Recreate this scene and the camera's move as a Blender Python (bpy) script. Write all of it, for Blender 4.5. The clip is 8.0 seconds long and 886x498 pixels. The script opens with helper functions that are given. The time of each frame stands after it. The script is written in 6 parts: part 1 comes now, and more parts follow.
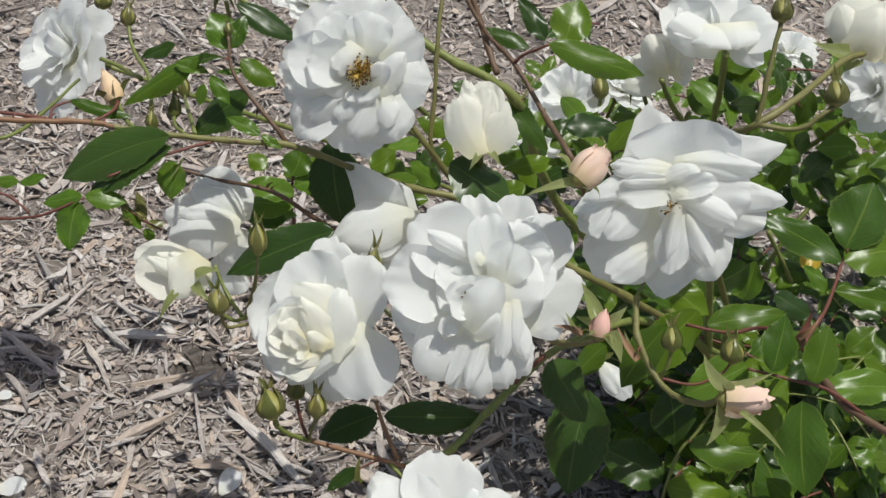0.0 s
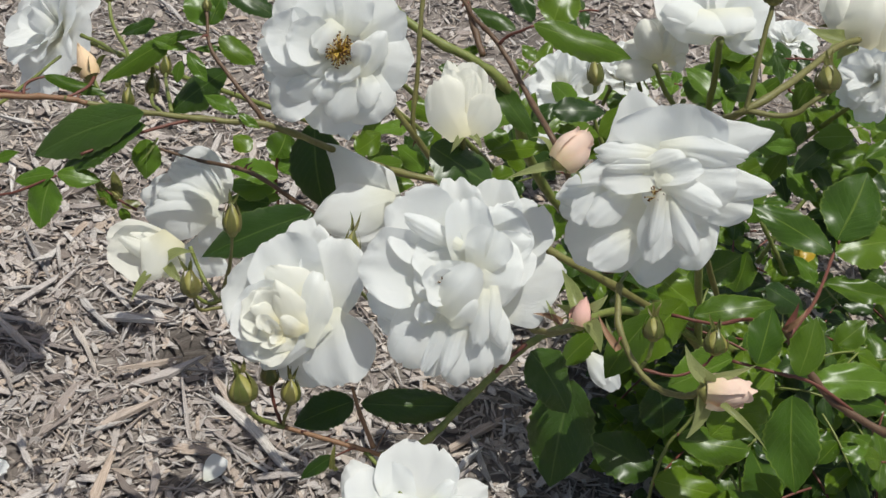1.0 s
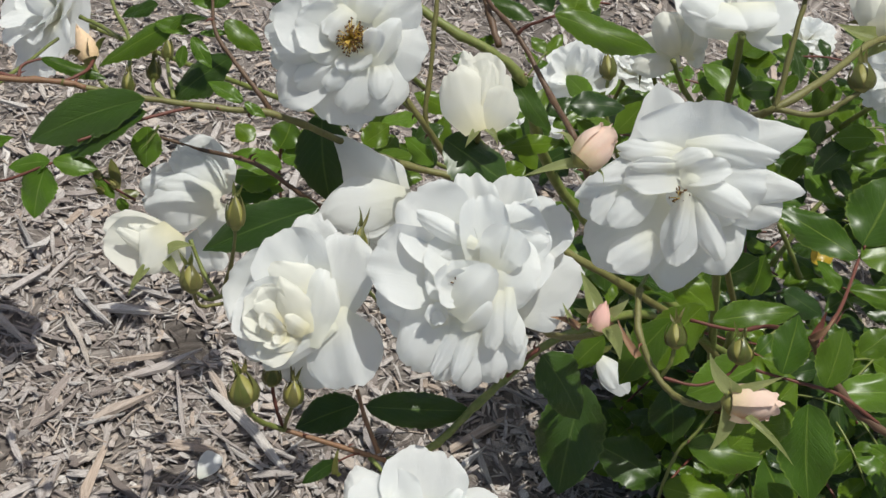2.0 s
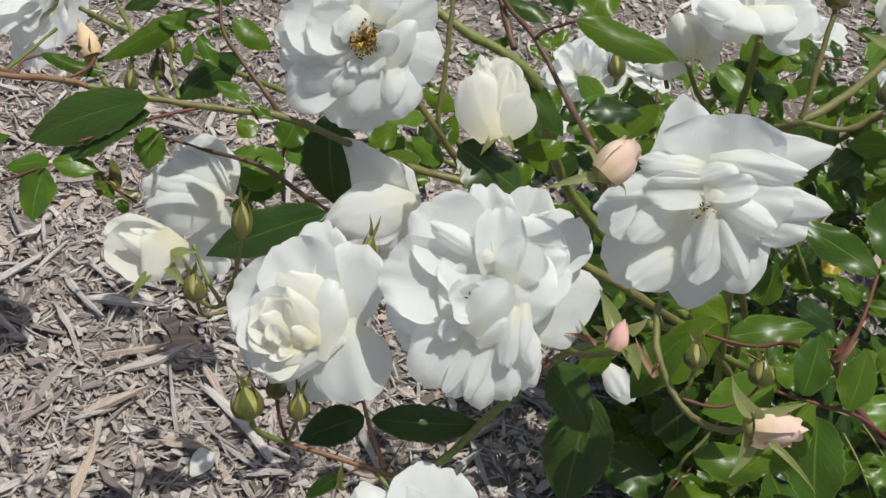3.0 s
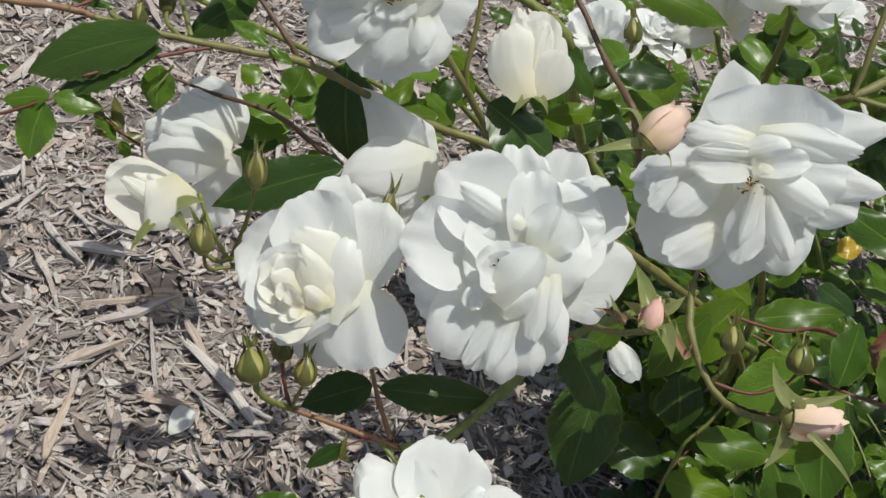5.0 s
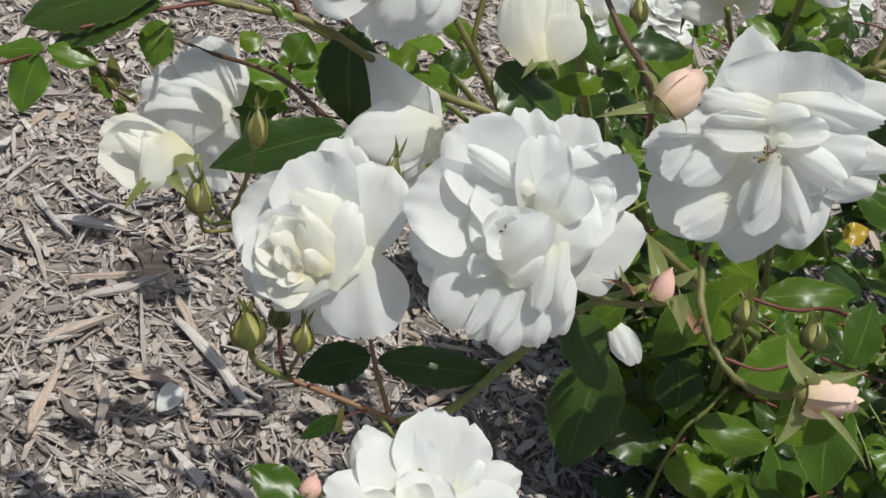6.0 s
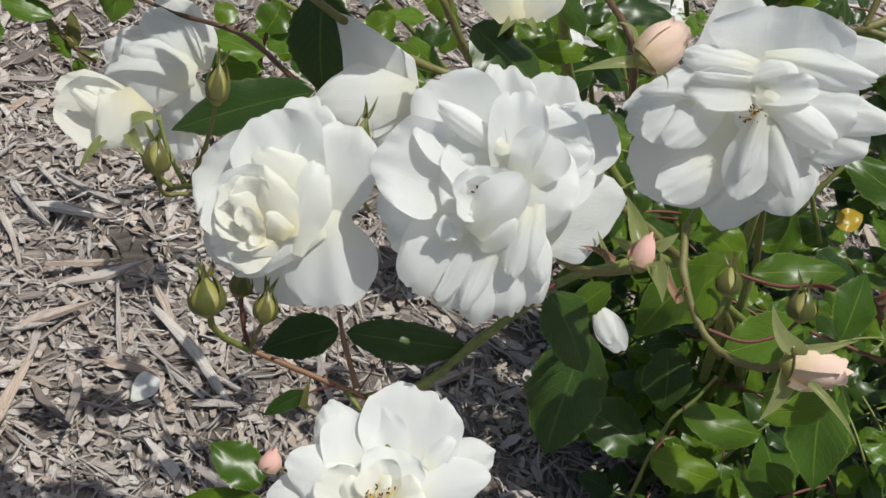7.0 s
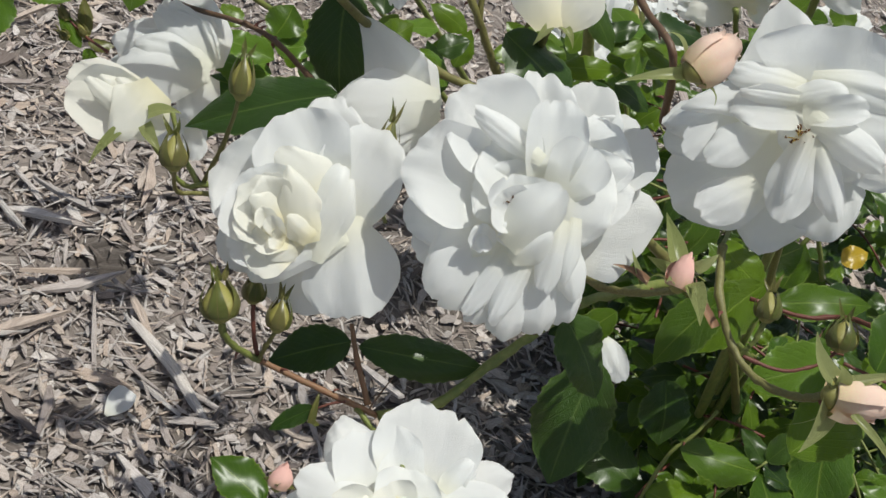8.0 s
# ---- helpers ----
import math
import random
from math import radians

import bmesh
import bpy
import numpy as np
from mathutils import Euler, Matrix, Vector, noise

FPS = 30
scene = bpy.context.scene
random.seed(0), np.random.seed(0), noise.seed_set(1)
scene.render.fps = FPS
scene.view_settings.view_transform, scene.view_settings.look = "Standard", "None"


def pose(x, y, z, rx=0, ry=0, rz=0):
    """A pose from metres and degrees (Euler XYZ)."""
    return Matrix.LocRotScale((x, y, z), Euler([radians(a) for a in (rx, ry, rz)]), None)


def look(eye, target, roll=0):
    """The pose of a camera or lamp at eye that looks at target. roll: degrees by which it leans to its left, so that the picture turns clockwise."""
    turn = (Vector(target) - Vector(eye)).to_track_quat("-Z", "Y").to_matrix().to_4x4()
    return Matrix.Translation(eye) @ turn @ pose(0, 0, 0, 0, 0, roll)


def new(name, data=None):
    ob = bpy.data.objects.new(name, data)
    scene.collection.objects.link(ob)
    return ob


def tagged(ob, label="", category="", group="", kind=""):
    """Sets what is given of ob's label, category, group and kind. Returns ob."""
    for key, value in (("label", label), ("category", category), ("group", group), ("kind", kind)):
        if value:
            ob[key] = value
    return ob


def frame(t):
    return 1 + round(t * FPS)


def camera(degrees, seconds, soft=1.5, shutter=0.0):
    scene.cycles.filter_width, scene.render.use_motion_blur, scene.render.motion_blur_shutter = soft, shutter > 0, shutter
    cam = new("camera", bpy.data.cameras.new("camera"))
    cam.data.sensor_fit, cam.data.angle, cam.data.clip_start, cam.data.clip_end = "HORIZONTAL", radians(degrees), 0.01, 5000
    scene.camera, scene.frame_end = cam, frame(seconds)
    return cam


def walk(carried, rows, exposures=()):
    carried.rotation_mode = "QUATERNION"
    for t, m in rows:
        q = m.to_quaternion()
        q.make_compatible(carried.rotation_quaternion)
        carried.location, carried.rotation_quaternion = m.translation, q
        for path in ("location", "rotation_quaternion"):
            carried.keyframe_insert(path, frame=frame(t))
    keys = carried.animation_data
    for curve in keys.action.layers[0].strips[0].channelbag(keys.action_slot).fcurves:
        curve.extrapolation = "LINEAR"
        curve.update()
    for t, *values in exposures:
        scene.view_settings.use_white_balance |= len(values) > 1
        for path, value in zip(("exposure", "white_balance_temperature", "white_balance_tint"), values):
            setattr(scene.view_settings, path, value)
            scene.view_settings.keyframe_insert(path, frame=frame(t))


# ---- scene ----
cam = camera(40.0, 8.0)
PATH = [
    (0, (0.081, -0.696, 0.99), (-0.128, 0.785, -0.338), 7.0),
    (0.5, (0.092, -0.686, 0.987), (-0.126, 0.784, -0.352), 7.2),
    (1, (0.096, -0.682, 0.978), (-0.122, 0.786, -0.363), 7.6),
    (1.5, (0.092, -0.671, 0.968), (-0.121, 0.787, -0.385), 7.9),
    (2, (0.082, -0.66, 0.959), (-0.123, 0.802, -0.39), 9.0),
    (3.5, (0.053, -0.631, 0.95), (-0.102, 0.811, -0.427), 12.0),
    (4, (0.047, -0.63, 0.936), (-0.094, 0.815, -0.439), 13.5),
    (4.5, (0.046, -0.627, 0.927), (-0.086, 0.812, -0.455), 14.2),
    (4.7, (0.035, -0.62, 0.925), (-0.082, 0.805, -0.474), 14.8),
    (6, (0.028, -0.616, 0.899), (-0.056, 0.808, -0.503), 17.4),
    (6.5, (0.033, -0.621, 0.866), (-0.046, 0.831, -0.507), 17.8),
    (7, (0.047, -0.607, 0.867), (-0.044, 0.832, -0.519), 17.7),
    (7.5, (0.031, -0.59, 0.869), (-0.025, 0.844, -0.524), 19.3),
    (8, (0.02, -0.604, 0.836), (-0.021, 0.89, -0.493), 21.5),
]
walk(cam, [(t, look(e, a, r)) for t, e, a, r in PATH], [(0, -0.02, 6480, 4), (8, -0.02, 6480, 4)])

# ---- light ----
SUN = Vector((0.20, 0.05, 0.978)).normalized()
world = bpy.data.worlds.new("sky")
scene.world = world
world.use_nodes = True
wn = world.node_tree.nodes
sky = wn.new("ShaderNodeTexSky")
sky.sky_type, sky.sun_disc = "NISHITA", False
sky.dust_density, sky.ozone_density = 3.0, 0.6
sky.sun_elevation = math.asin(SUN.z)
sky.sun_rotation = math.atan2(SUN.x, SUN.y)
wn["Background"].inputs["Strength"].default_value = 0.085
world.node_tree.links.new(sky.outputs[0], wn["Background"].inputs["Color"])
sun = new("sun", bpy.data.lights.new("sun", "SUN"))
sun.data.energy, sun.data.angle, sun.data.color = 4.1, radians(0.53), (1.0, 0.965, 0.91)
sun.matrix_world = look(SUN * 5, (0, 0, 0))


# ---- materials ----
class Nodes:
    """A node material with short calls."""

    def __init__(self, name):
        self.mat = bpy.data.materials.new(name)
        self.mat.use_nodes = True
        self.tree = self.mat.node_tree
        self.bsdf = self.tree.nodes["Principled BSDF"]
        self.out = self.tree.nodes["Material Output"]

    def add(self, kind, **values):
        node = self.tree.nodes.new("ShaderNode" + kind)
        for key, value in values.items():
            node.inputs[key.replace("_", " ")].default_value = value
        return node

    def link(self, a, b):
        self.tree.links.new(a, b)

    def noise(self, scale, detail=4.0, rough=0.6, coords=None):
        node = self.add("TexNoise", Scale=scale, Detail=detail, Roughness=rough)
        if coords is not None:
            self.link(coords, node.inputs["Vector"])
        return node.outputs["Fac"]

    def ramp(self, fac, stops):
        node = self.add("ValToRGB")
        els = node.color_ramp.elements
        while len(els) < len(stops):
            els.new(0.5)
        for el, (pos, col) in zip(els, stops):
            el.position, el.color = pos, (*col, 1)
        self.link(fac, node.inputs["Fac"])
        return node.outputs["Color"]

    def mix(self, fac, a, b, mode="MIX"):
        node = self.tree.nodes.new("ShaderNodeMix")
        node.data_type, node.blend_type = "RGBA", mode
        for value, slot in ((fac, 0), (a, 6), (b, 7)):
            if isinstance(value, (int, float)):
                node.inputs[slot].default_value = value
            elif isinstance(value, tuple):
                node.inputs[slot].default_value = (*value, 1)
            else:
                self.link(value, node.inputs[slot])
        return node.outputs[2]

    def math(self, op, a, b=0.0, c=0.0):
        node = self.tree.nodes.new("ShaderNodeMath")
        node.operation = op
        for i, value in enumerate((a, b, c)):
            if isinstance(value, (int, float)):
                node.inputs[i].default_value = value
            else:
                self.link(value, node.inputs[i])
        return node.outputs[0]

    def bump(self, height, strength, distance):
        node = self.add("Bump", Strength=strength, Distance=distance)
        self.link(height, node.inputs["Height"])
        self.link(node.outputs[0], self.bsdf.inputs["Normal"])
        return node.outputs[0]

    def uv(self):
        node = self.add("TexCoord")
        split = self.add("SeparateXYZ")
        self.link(node.outputs["UV"], split.inputs[0])
        return node.outputs["UV"], split.outputs[0], split.outputs[1]

    def thin(self, colour, share, normal=None):
        """Lets part of the light through a thin sheet."""
        trans = self.add("BsdfTranslucent")
        self.link(colour, trans.inputs["Color"])
        mixer = self.add("MixShader", Fac=share)
        self.link(self.bsdf.outputs[0], mixer.inputs[1])
        self.link(trans.outputs[0], mixer.inputs[2])
        self.link(mixer.outputs[0], self.out.inputs["Surface"])
        if normal is not None:
            self.link(normal, trans.inputs["Normal"])


def petal_material(name, base, outer, blush=None, share=0.55):
    """White petal: creamy claw, white blade, faint lengthwise veins. u runs from claw to rim."""
    m = Nodes(name)
    uv, across, along = m.uv()
    col = m.ramp(along, [(0.0, base), (0.5, outer), (1.0, outer)])
    stretch = m.add("Mapping")
    stretch.inputs["Scale"].default_value = (14, 2.2, 1)
    m.link(uv, stretch.inputs["Vector"])
    vein = m.noise(3.0, 4, 0.6, stretch.outputs[0])
    col = m.mix(m.math("MULTIPLY", vein, 0.10), col, (0.72, 0.72, 0.66))
    worn = m.math("MULTIPLY", m.math("MAXIMUM", m.math("SUBTRACT", along, 0.965), 0.0), 12.0)
    col = m.mix(m.math("MULTIPLY", worn, m.ramp(m.noise(75, 3), [(0.5, (0, 0, 0)), (0.66, (1, 1, 1))])), col, (0.58, 0.42, 0.26))
    if blush:
        col = m.mix(m.ramp(m.noise(60, 3), [(0.35, (0, 0, 0)), (0.7, (0.8, 0.8, 0.8))]), col, blush)
    m.link(col, m.bsdf.inputs["Base Color"])
    m.bsdf.inputs["Roughness"].default_value = 0.55
    m.bsdf.inputs["Specular IOR Level"].default_value = 0.3
    fine = m.add("Mapping")
    fine.inputs["Scale"].default_value = (46, 3.0, 1)
    m.link(uv, fine.inputs["Vector"])
    threads = m.noise(1.6, 4, 0.7, fine.outputs[0])
    soft = m.math("ADD", m.math("MULTIPLY", vein, 1.2), m.math("MULTIPLY", threads, 0.7))
    soft = m.math("ADD", soft, m.math("MULTIPLY", m.noise(120, 5), 1.5))
    n = m.bump(soft, 0.34, 0.0014)
    m.thin(m.mix(0.6, col, (0.985, 0.98, 0.93)), share, n)
    return m.mat


def leaf_material(name, dark, light, rib, gloss=0.24, share=0.22):
    """Leaf: each one its own green, paler midrib and side veins, waxy gloss."""
    m = Nodes(name)
    uv, across, along = m.uv()
    info = m.add("ObjectInfo")
    col = m.mix(info.outputs["Random"], dark, light)
    col = m.mix(m.ramp(m.noise(90, 5), [(0.3, (0, 0, 0)), (0.75, (0.5, 0.5, 0.5))]), col, tuple(c * 0.62 for c in dark))
    side = m.math("ABSOLUTE", m.math("SUBTRACT", across, 0.5))
    mid = m.math("SUBTRACT", 1.0, m.math("MULTIPLY", side, 34.0), 0)
    mid = m.math("MAXIMUM", mid, 0.0)
    slant = m.math("SUBTRACT", m.math("MULTIPLY", along, 9.0), m.math("MULTIPLY", side, 7.0))
    saw = m.math("PINGPONG", slant, 0.5)
    veins = m.math("MAXIMUM", m.math("SUBTRACT", 1.0, m.math("MULTIPLY", saw, 11.0)), 0.0)
    col = m.mix(m.math("MULTIPLY", veins, 0.12), col, rib)
    col = m.mix(m.math("MULTIPLY", mid, 0.6), col, rib)
    rim = m.math("MAXIMUM", m.math("MULTIPLY", m.math("SUBTRACT", side, 0.455), 14.0), 0.0)
    col = m.mix(rim, col, rib)
    m.link(col, m.bsdf.inputs["Base Color"])
    rough = m.math("ADD", m.math("MULTIPLY", m.noise(70, 3), 0.26), gloss - 0.09)
    m.link(rough, m.bsdf.inputs["Roughness"])
    m.bsdf.inputs["Specular IOR Level"].default_value = 0.36
    m.bsdf.inputs["Coat Weight"].default_value = 0.5
    m.bsdf.inputs["Coat Roughness"].default_value = 0.30
    relief = m.math("SUBTRACT", m.math("ADD", m.math("MULTIPLY", m.noise(220, 3), 0.35), m.math("MULTIPLY", m.noise(75, 2), 1.1)), m.math("ADD", m.math("MULTIPLY", veins, 0.5), m.math("MULTIPLY", mid, 0.7)))
    n = m.bump(relief, 0.7, 0.0013)
    m.thin(col, share, n)
    return m.mat


def bark_material(name, low, high, spots, rough=0.5):
    """Young cane: green to red skin, blotches and fine streaks."""
    m = Nodes(name)
    blotch = m.noise(45, 4)
    col = m.ramp(blotch, [(0.3, low), (0.65, high)])
    col = m.mix(m.ramp(m.noise(260, 3), [(0.55, (0, 0, 0)), (0.75, (0.6, 0.6, 0.6))]), col, spots)
    m.link(col, m.bsdf.inputs["Base Color"])
    m.bsdf.inputs["Roughness"].default_value = rough
    m.bump(m.noise(500, 3), 0.3, 0.0004)
    return m.mat


def wood_material(name):
    """Weathered shredded wood: every piece its own grey, buff or red-brown, with fibre streaks."""
    m = Nodes(name)
    geo = m.add("NewGeometry")
    info = m.add("ObjectInfo")
    pick = m.math("FRACT", m.math("ADD", geo.outputs["Random Per Island"], info.outputs["Random"]))
    col = m.ramp(pick, [(0.0, (0.19, 0.155, 0.14)), (0.12, (0.42, 0.36, 0.335)), (0.36, (0.565, 0.51, 0.487)),
                        (0.60, (0.69, 0.64, 0.62)), (0.74, (0.58, 0.465, 0.385)), (0.84, (0.66, 0.575, 0.51)), (0.92, (0.78, 0.74, 0.715)), (1.0, (0.35, 0.325, 0.32))])
    uv, across, along = m.uv()
    stretch = m.add("Mapping")
    stretch.inputs["Scale"].default_value = (16, 1.6, 1)
    m.link(uv, stretch.inputs["Vector"])
    fibre = m.noise(2.6, 5, 0.7, stretch.outputs[0])
    col = m.mix(m.ramp(fibre, [(0.40, (0.9, 0.9, 0.9)), (0.60, (0, 0, 0))]), col, (0.55, 0.50, 0.46), "MULTIPLY")
    col = m.mix(m.ramp(m.noise(55, 4), [(0.45, (0, 0, 0)), (0.8, (0.55, 0.55, 0.55))]), col, (0.20, 0.165, 0.145))
    m.link(col, m.bsdf.inputs["Base Color"])
    m.bsdf.inputs["Roughness"].default_value = 0.85
    m.bump(fibre, 0.7, 0.0016)
    return m.mat


def soil_material(name):
    """Fine dark litter between the chips."""
    m = Nodes(name)
    col = m.ramp(m.noise(130, 8, 0.75), [(0.32, (0.07, 0.057, 0.050)), (0.5, (0.21, 0.178, 0.16)), (0.66, (0.45, 0.40, 0.365))])
    col = m.mix(m.ramp(m.noise(9, 4), [(0.35, (0, 0, 0)), (0.7, (0.6, 0.6, 0.6))]), col, (0.045, 0.035, 0.028))
    m.link(col, m.bsdf.inputs["Base Color"])
    m.bsdf.inputs["Roughness"].default_value = 0.95
    m.bump(m.noise(260, 6, 0.7), 0.8, 0.006)
    return m.mat


WHITE = petal_material("petal_white", (0.92, 0.905, 0.77), (0.91, 0.92, 0.925), share=0.50)
CREAM = petal_material("petal_cream", (0.93, 0.86, 0.58), (0.92, 0.905, 0.83), share=0.50)
BLUSH = petal_material("petal_blush", (0.74, 0.68, 0.34), (0.86, 0.72, 0.58), (0.82, 0.44, 0.37), 0.22)
APRICOT = petal_material("petal_apricot", (0.80, 0.60, 0.30), (0.85, 0.66, 0.42), (0.84, 0.52, 0.34), 0.15)
PINK = petal_material("petal_pink", (0.78, 0.60, 0.38), (0.82, 0.56, 0.46), (0.72, 0.28, 0.28), 0.18)
LEAF = leaf_material("leaf_green", (0.056, 0.135, 0.001), (0.165, 0.275, 0.003), (0.26, 0.36, 0.05), 0.32, 0.32)
# darker green; low in the bush it also stands in for shade
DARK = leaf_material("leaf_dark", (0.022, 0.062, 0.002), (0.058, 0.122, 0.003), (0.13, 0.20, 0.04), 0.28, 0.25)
YOUNG = leaf_material("leaf_young", (0.105, 0.225, 0.010), (0.17, 0.30, 0.016), (0.30, 0.42, 0.10), 0.34, 0.34)
YELLOW = leaf_material("leaf_yellow", (0.62, 0.42, 0.02), (0.70, 0.46, 0.02), (0.75, 0.55, 0.12), 0.5, 0.3)
SEPAL = leaf_material("sepal_green", (0.15, 0.18, 0.03), (0.24, 0.21, 0.06), (0.30, 0.17, 0.08), 0.45, 0.2)
PALE = leaf_material("sepal_pale", (0.44, 0.50, 0.17), (0.52, 0.56, 0.24), (0.56, 0.58, 0.28), 0.5, 0.5)
GREEN = bark_material("cane_green", (0.10, 0.14, 0.025), (0.19, 0.21, 0.055), (0.22, 0.12, 0.05))
OLIVE = bark_material("cane_olive", (0.12, 0.11, 0.032), (0.18, 0.175, 0.055), (0.18, 0.075, 0.042))
RED = bark_material("cane_red", (0.13, 0.026, 0.026), (0.14, 0.055, 0.032), (0.12, 0.085, 0.035))
RUDDY = bark_material("cane_ruddy", (0.24, 0.095, 0.06), (0.20, 0.13, 0.06), (0.12, 0.10, 0.04))
BROWN = bark_material("cane_brown", (0.090, 0.040, 0.026), (0.13, 0.080, 0.042), (0.16, 0.12, 0.07))
BUDSKIN = bark_material("bud_skin", (0.20, 0.21, 0.045), (0.28, 0.25, 0.075), (0.24, 0.10, 0.04), 0.45)
ANTHER = bark_material("anther_brown", (0.05, 0.020, 0.006), (0.16, 0.07, 0.012), (0.05, 0.016, 0.006), 0.7)
FILAMENT = bark_material("filament_yellow", (0.62, 0.40, 0.06), (0.74, 0.56, 0.14), (0.55, 0.30, 0.05), 0.6)
WOOD = wood_material("shredded_wood")
SOIL = soil_material("dark_litter")


# ---- mesh tools ----
def place(name, bm_or_data, material, parent=None, label=""):
    """Links a bmesh or a mesh as one object under a thing or part."""
    data = bm_or_data
    if isinstance(bm_or_data, bmesh.types.BMesh):
        data = bpy.data.meshes.new(name)
        bm_or_data.to_mesh(data)
        bm_or_data.free()
    for mat in (material if isinstance(material, (list, tuple)) else [material]):
        if data.materials.find(mat.name) < 0:
            data.materials.append(mat)
    for poly in data.polygons:
        poly.use_smooth = True
    ob = new(name, data)
    if parent is not None:
        ob.parent = parent
    return tagged(ob, label=label)


def sheet(nu, nv, at):
    """A grid of nu x nv quads; at(u, v) gives the place for u, v in 0..1. UV: x across, y along."""
    bm = bmesh.new()
    layer = bm.loops.layers.uv.new("UVMap")
    rows = [[bm.verts.new(at(i / nu, j / nv)) for j in range(nv + 1)] for i in range(nu + 1)]
    for i in range(nu):
        for j in range(nv):
            corners = ((i, j), (i, j + 1), (i + 1, j + 1), (i + 1, j))
            f = bm.faces.new([rows[a][b] for a, b in corners])
            for loop, (a, b) in zip(f.loops, corners):
                loop[layer].uv = (b / nv, a / nu)
    return bm


def smooth_path(points, steps=6):
    """Points of a soft curve through the given ones."""
    p = [Vector(q) for q in points]
    p = [2 * p[0] - p[1]] + p + [2 * p[-1] - p[-2]]
    out = []
    for i in range(1, len(p) - 2):
        for k in range(steps):
            t = k / steps
            a, b, c, d = p[i - 1], p[i], p[i + 1], p[i + 2]
            out.append(0.5 * (2 * b + (c - a) * t + (2 * a - 5 * b + 4 * c - d) * t * t + (3 * b - a - 3 * c + d) * t ** 3))
    out.append(p[-2])
    return out


def tube(bm, line, radii, sides=8):
    """A round tube along a line, closed at both ends."""
    side = Vector((0.31, 0.2, 0.93))
    rings = []
    for i, q in enumerate(line):
        d = (line[min(i + 1, len(line) - 1)] - line[max(i - 1, 0)]).normalized()
        a = d.cross(side)
        if a.length < 0.05:
            a = d.cross(Vector((1, 0, 0)))
        a.normalize()
        b = d.cross(a)
        rings.append([bm.verts.new(q + radii[i] * (math.cos(k * math.tau / sides) * a + math.sin(k * math.tau / sides) * b)) for k in range(sides)])
    for r, s in zip(rings, rings[1:]):
        for k in range(sides):
            bm.faces.new((r[k], r[(k + 1) % sides], s[(k + 1) % sides], s[k]))
    bm.faces.new(list(reversed(rings[0])))
    bm.faces.new(rings[-1])


def cane(bush, points, r0, r1, material, thorns=0, name="cane", label=""):
    """A stem through the points, tapering, with swollen nodes and a few thorns."""
    rng = random.Random(int(1e6 * abs(points[0][0] + 3 * points[0][2])) + len(points))
    line = smooth_path(points)
    n = len(line) - 1
    knot = rng.uniform(3, 7)
    radii = [(r0 + (r1 - r0) * i / n) * (1 + 0.10 * rng.uniform(-1, 1) + (0.22 if i % int(knot + 3) == 0 else 0)) for i in range(n + 1)]
    line = [q + Vector([rng.uniform(-1, 1) for _ in range(3)]) * r0 * 0.18 for q in line]
    bm = bmesh.new()
    tube(bm, line, radii)
    ob = place(name, bm, material, bush, label)
    for _ in range(thorns):
        i = rng.randrange(1, n)
        d = (line[i + 1] - line[i - 1]).normalized()
        out = d.cross(Vector([rng.uniform(-1, 1) for _ in range(3)])).normalized()
        size = rng.uniform(0.004, 0.007)
        tip = line[i] + out * size + d * size * 0.4
        thorn = bmesh.new()
        tube(thorn, [line[i], line[i] + out * size * 0.55, tip], [0.0013, 0.0007, 0.0001], 5)
        place("thorn", thorn, RED, ob)
    return ob


def leaflet_mesh(seed):
    """Unit leaflet along +y with a toothed rim, folded at the midrib and arched."""
    rng = random.Random(seed)
    fold, arch, wave, skew = rng.uniform(0.06, 0.34), rng.uniform(0.02, 0.26), rng.uniform(0.03, 0.08), rng.uniform(-0.06, 0.06)
    belly, phase, camber = rng.uniform(0.40, 0.50), rng.uniform(0, 6), rng.uniform(0.25, 0.85)
    teeth = 11

    def at(u, v):
        x = 2 * v - 1
        w = (math.sin(math.pi * u ** (math.log(0.5) / math.log(belly)))) ** (0.72 + 0.5 * max(0.0, u - 0.6)) if 0 < u < 1 else 0.0
        if abs(x) > 0.95:
            w *= 1 + 0.13 * (((u * teeth) % 1) - 0.6)
        side = x * w * 0.5
        z = fold * abs(side) - camber * side * side - 1.2 * arch * u * u + 0.010 * w * abs(x) * math.sin(2 * math.pi * (7 * u - 3.2 * abs(side)))
        z += wave * math.sin(9 * u + phase + 2.2 * x) * abs(x) * w
        return Vector((side + skew * math.sin(math.pi * u), u, z))

    bm = sheet(26, 6, at)
    data = bpy.data.meshes.new("leaflet")
    bm.to_mesh(data)
    bm.free()
    for poly in data.polygons:
        poly.use_smooth = True
    return data


LEAFLETS = {}


def leaflet_data(material, i):
    key = (material.name, i)
    if key not in LEAFLETS:
        LEAFLETS[key] = leaflet_mesh(100 + i)
        LEAFLETS[key].materials.append(material)
    return LEAFLETS[key]


UPWARD = Vector((0.10, -0.42, 0.90)).normalized()


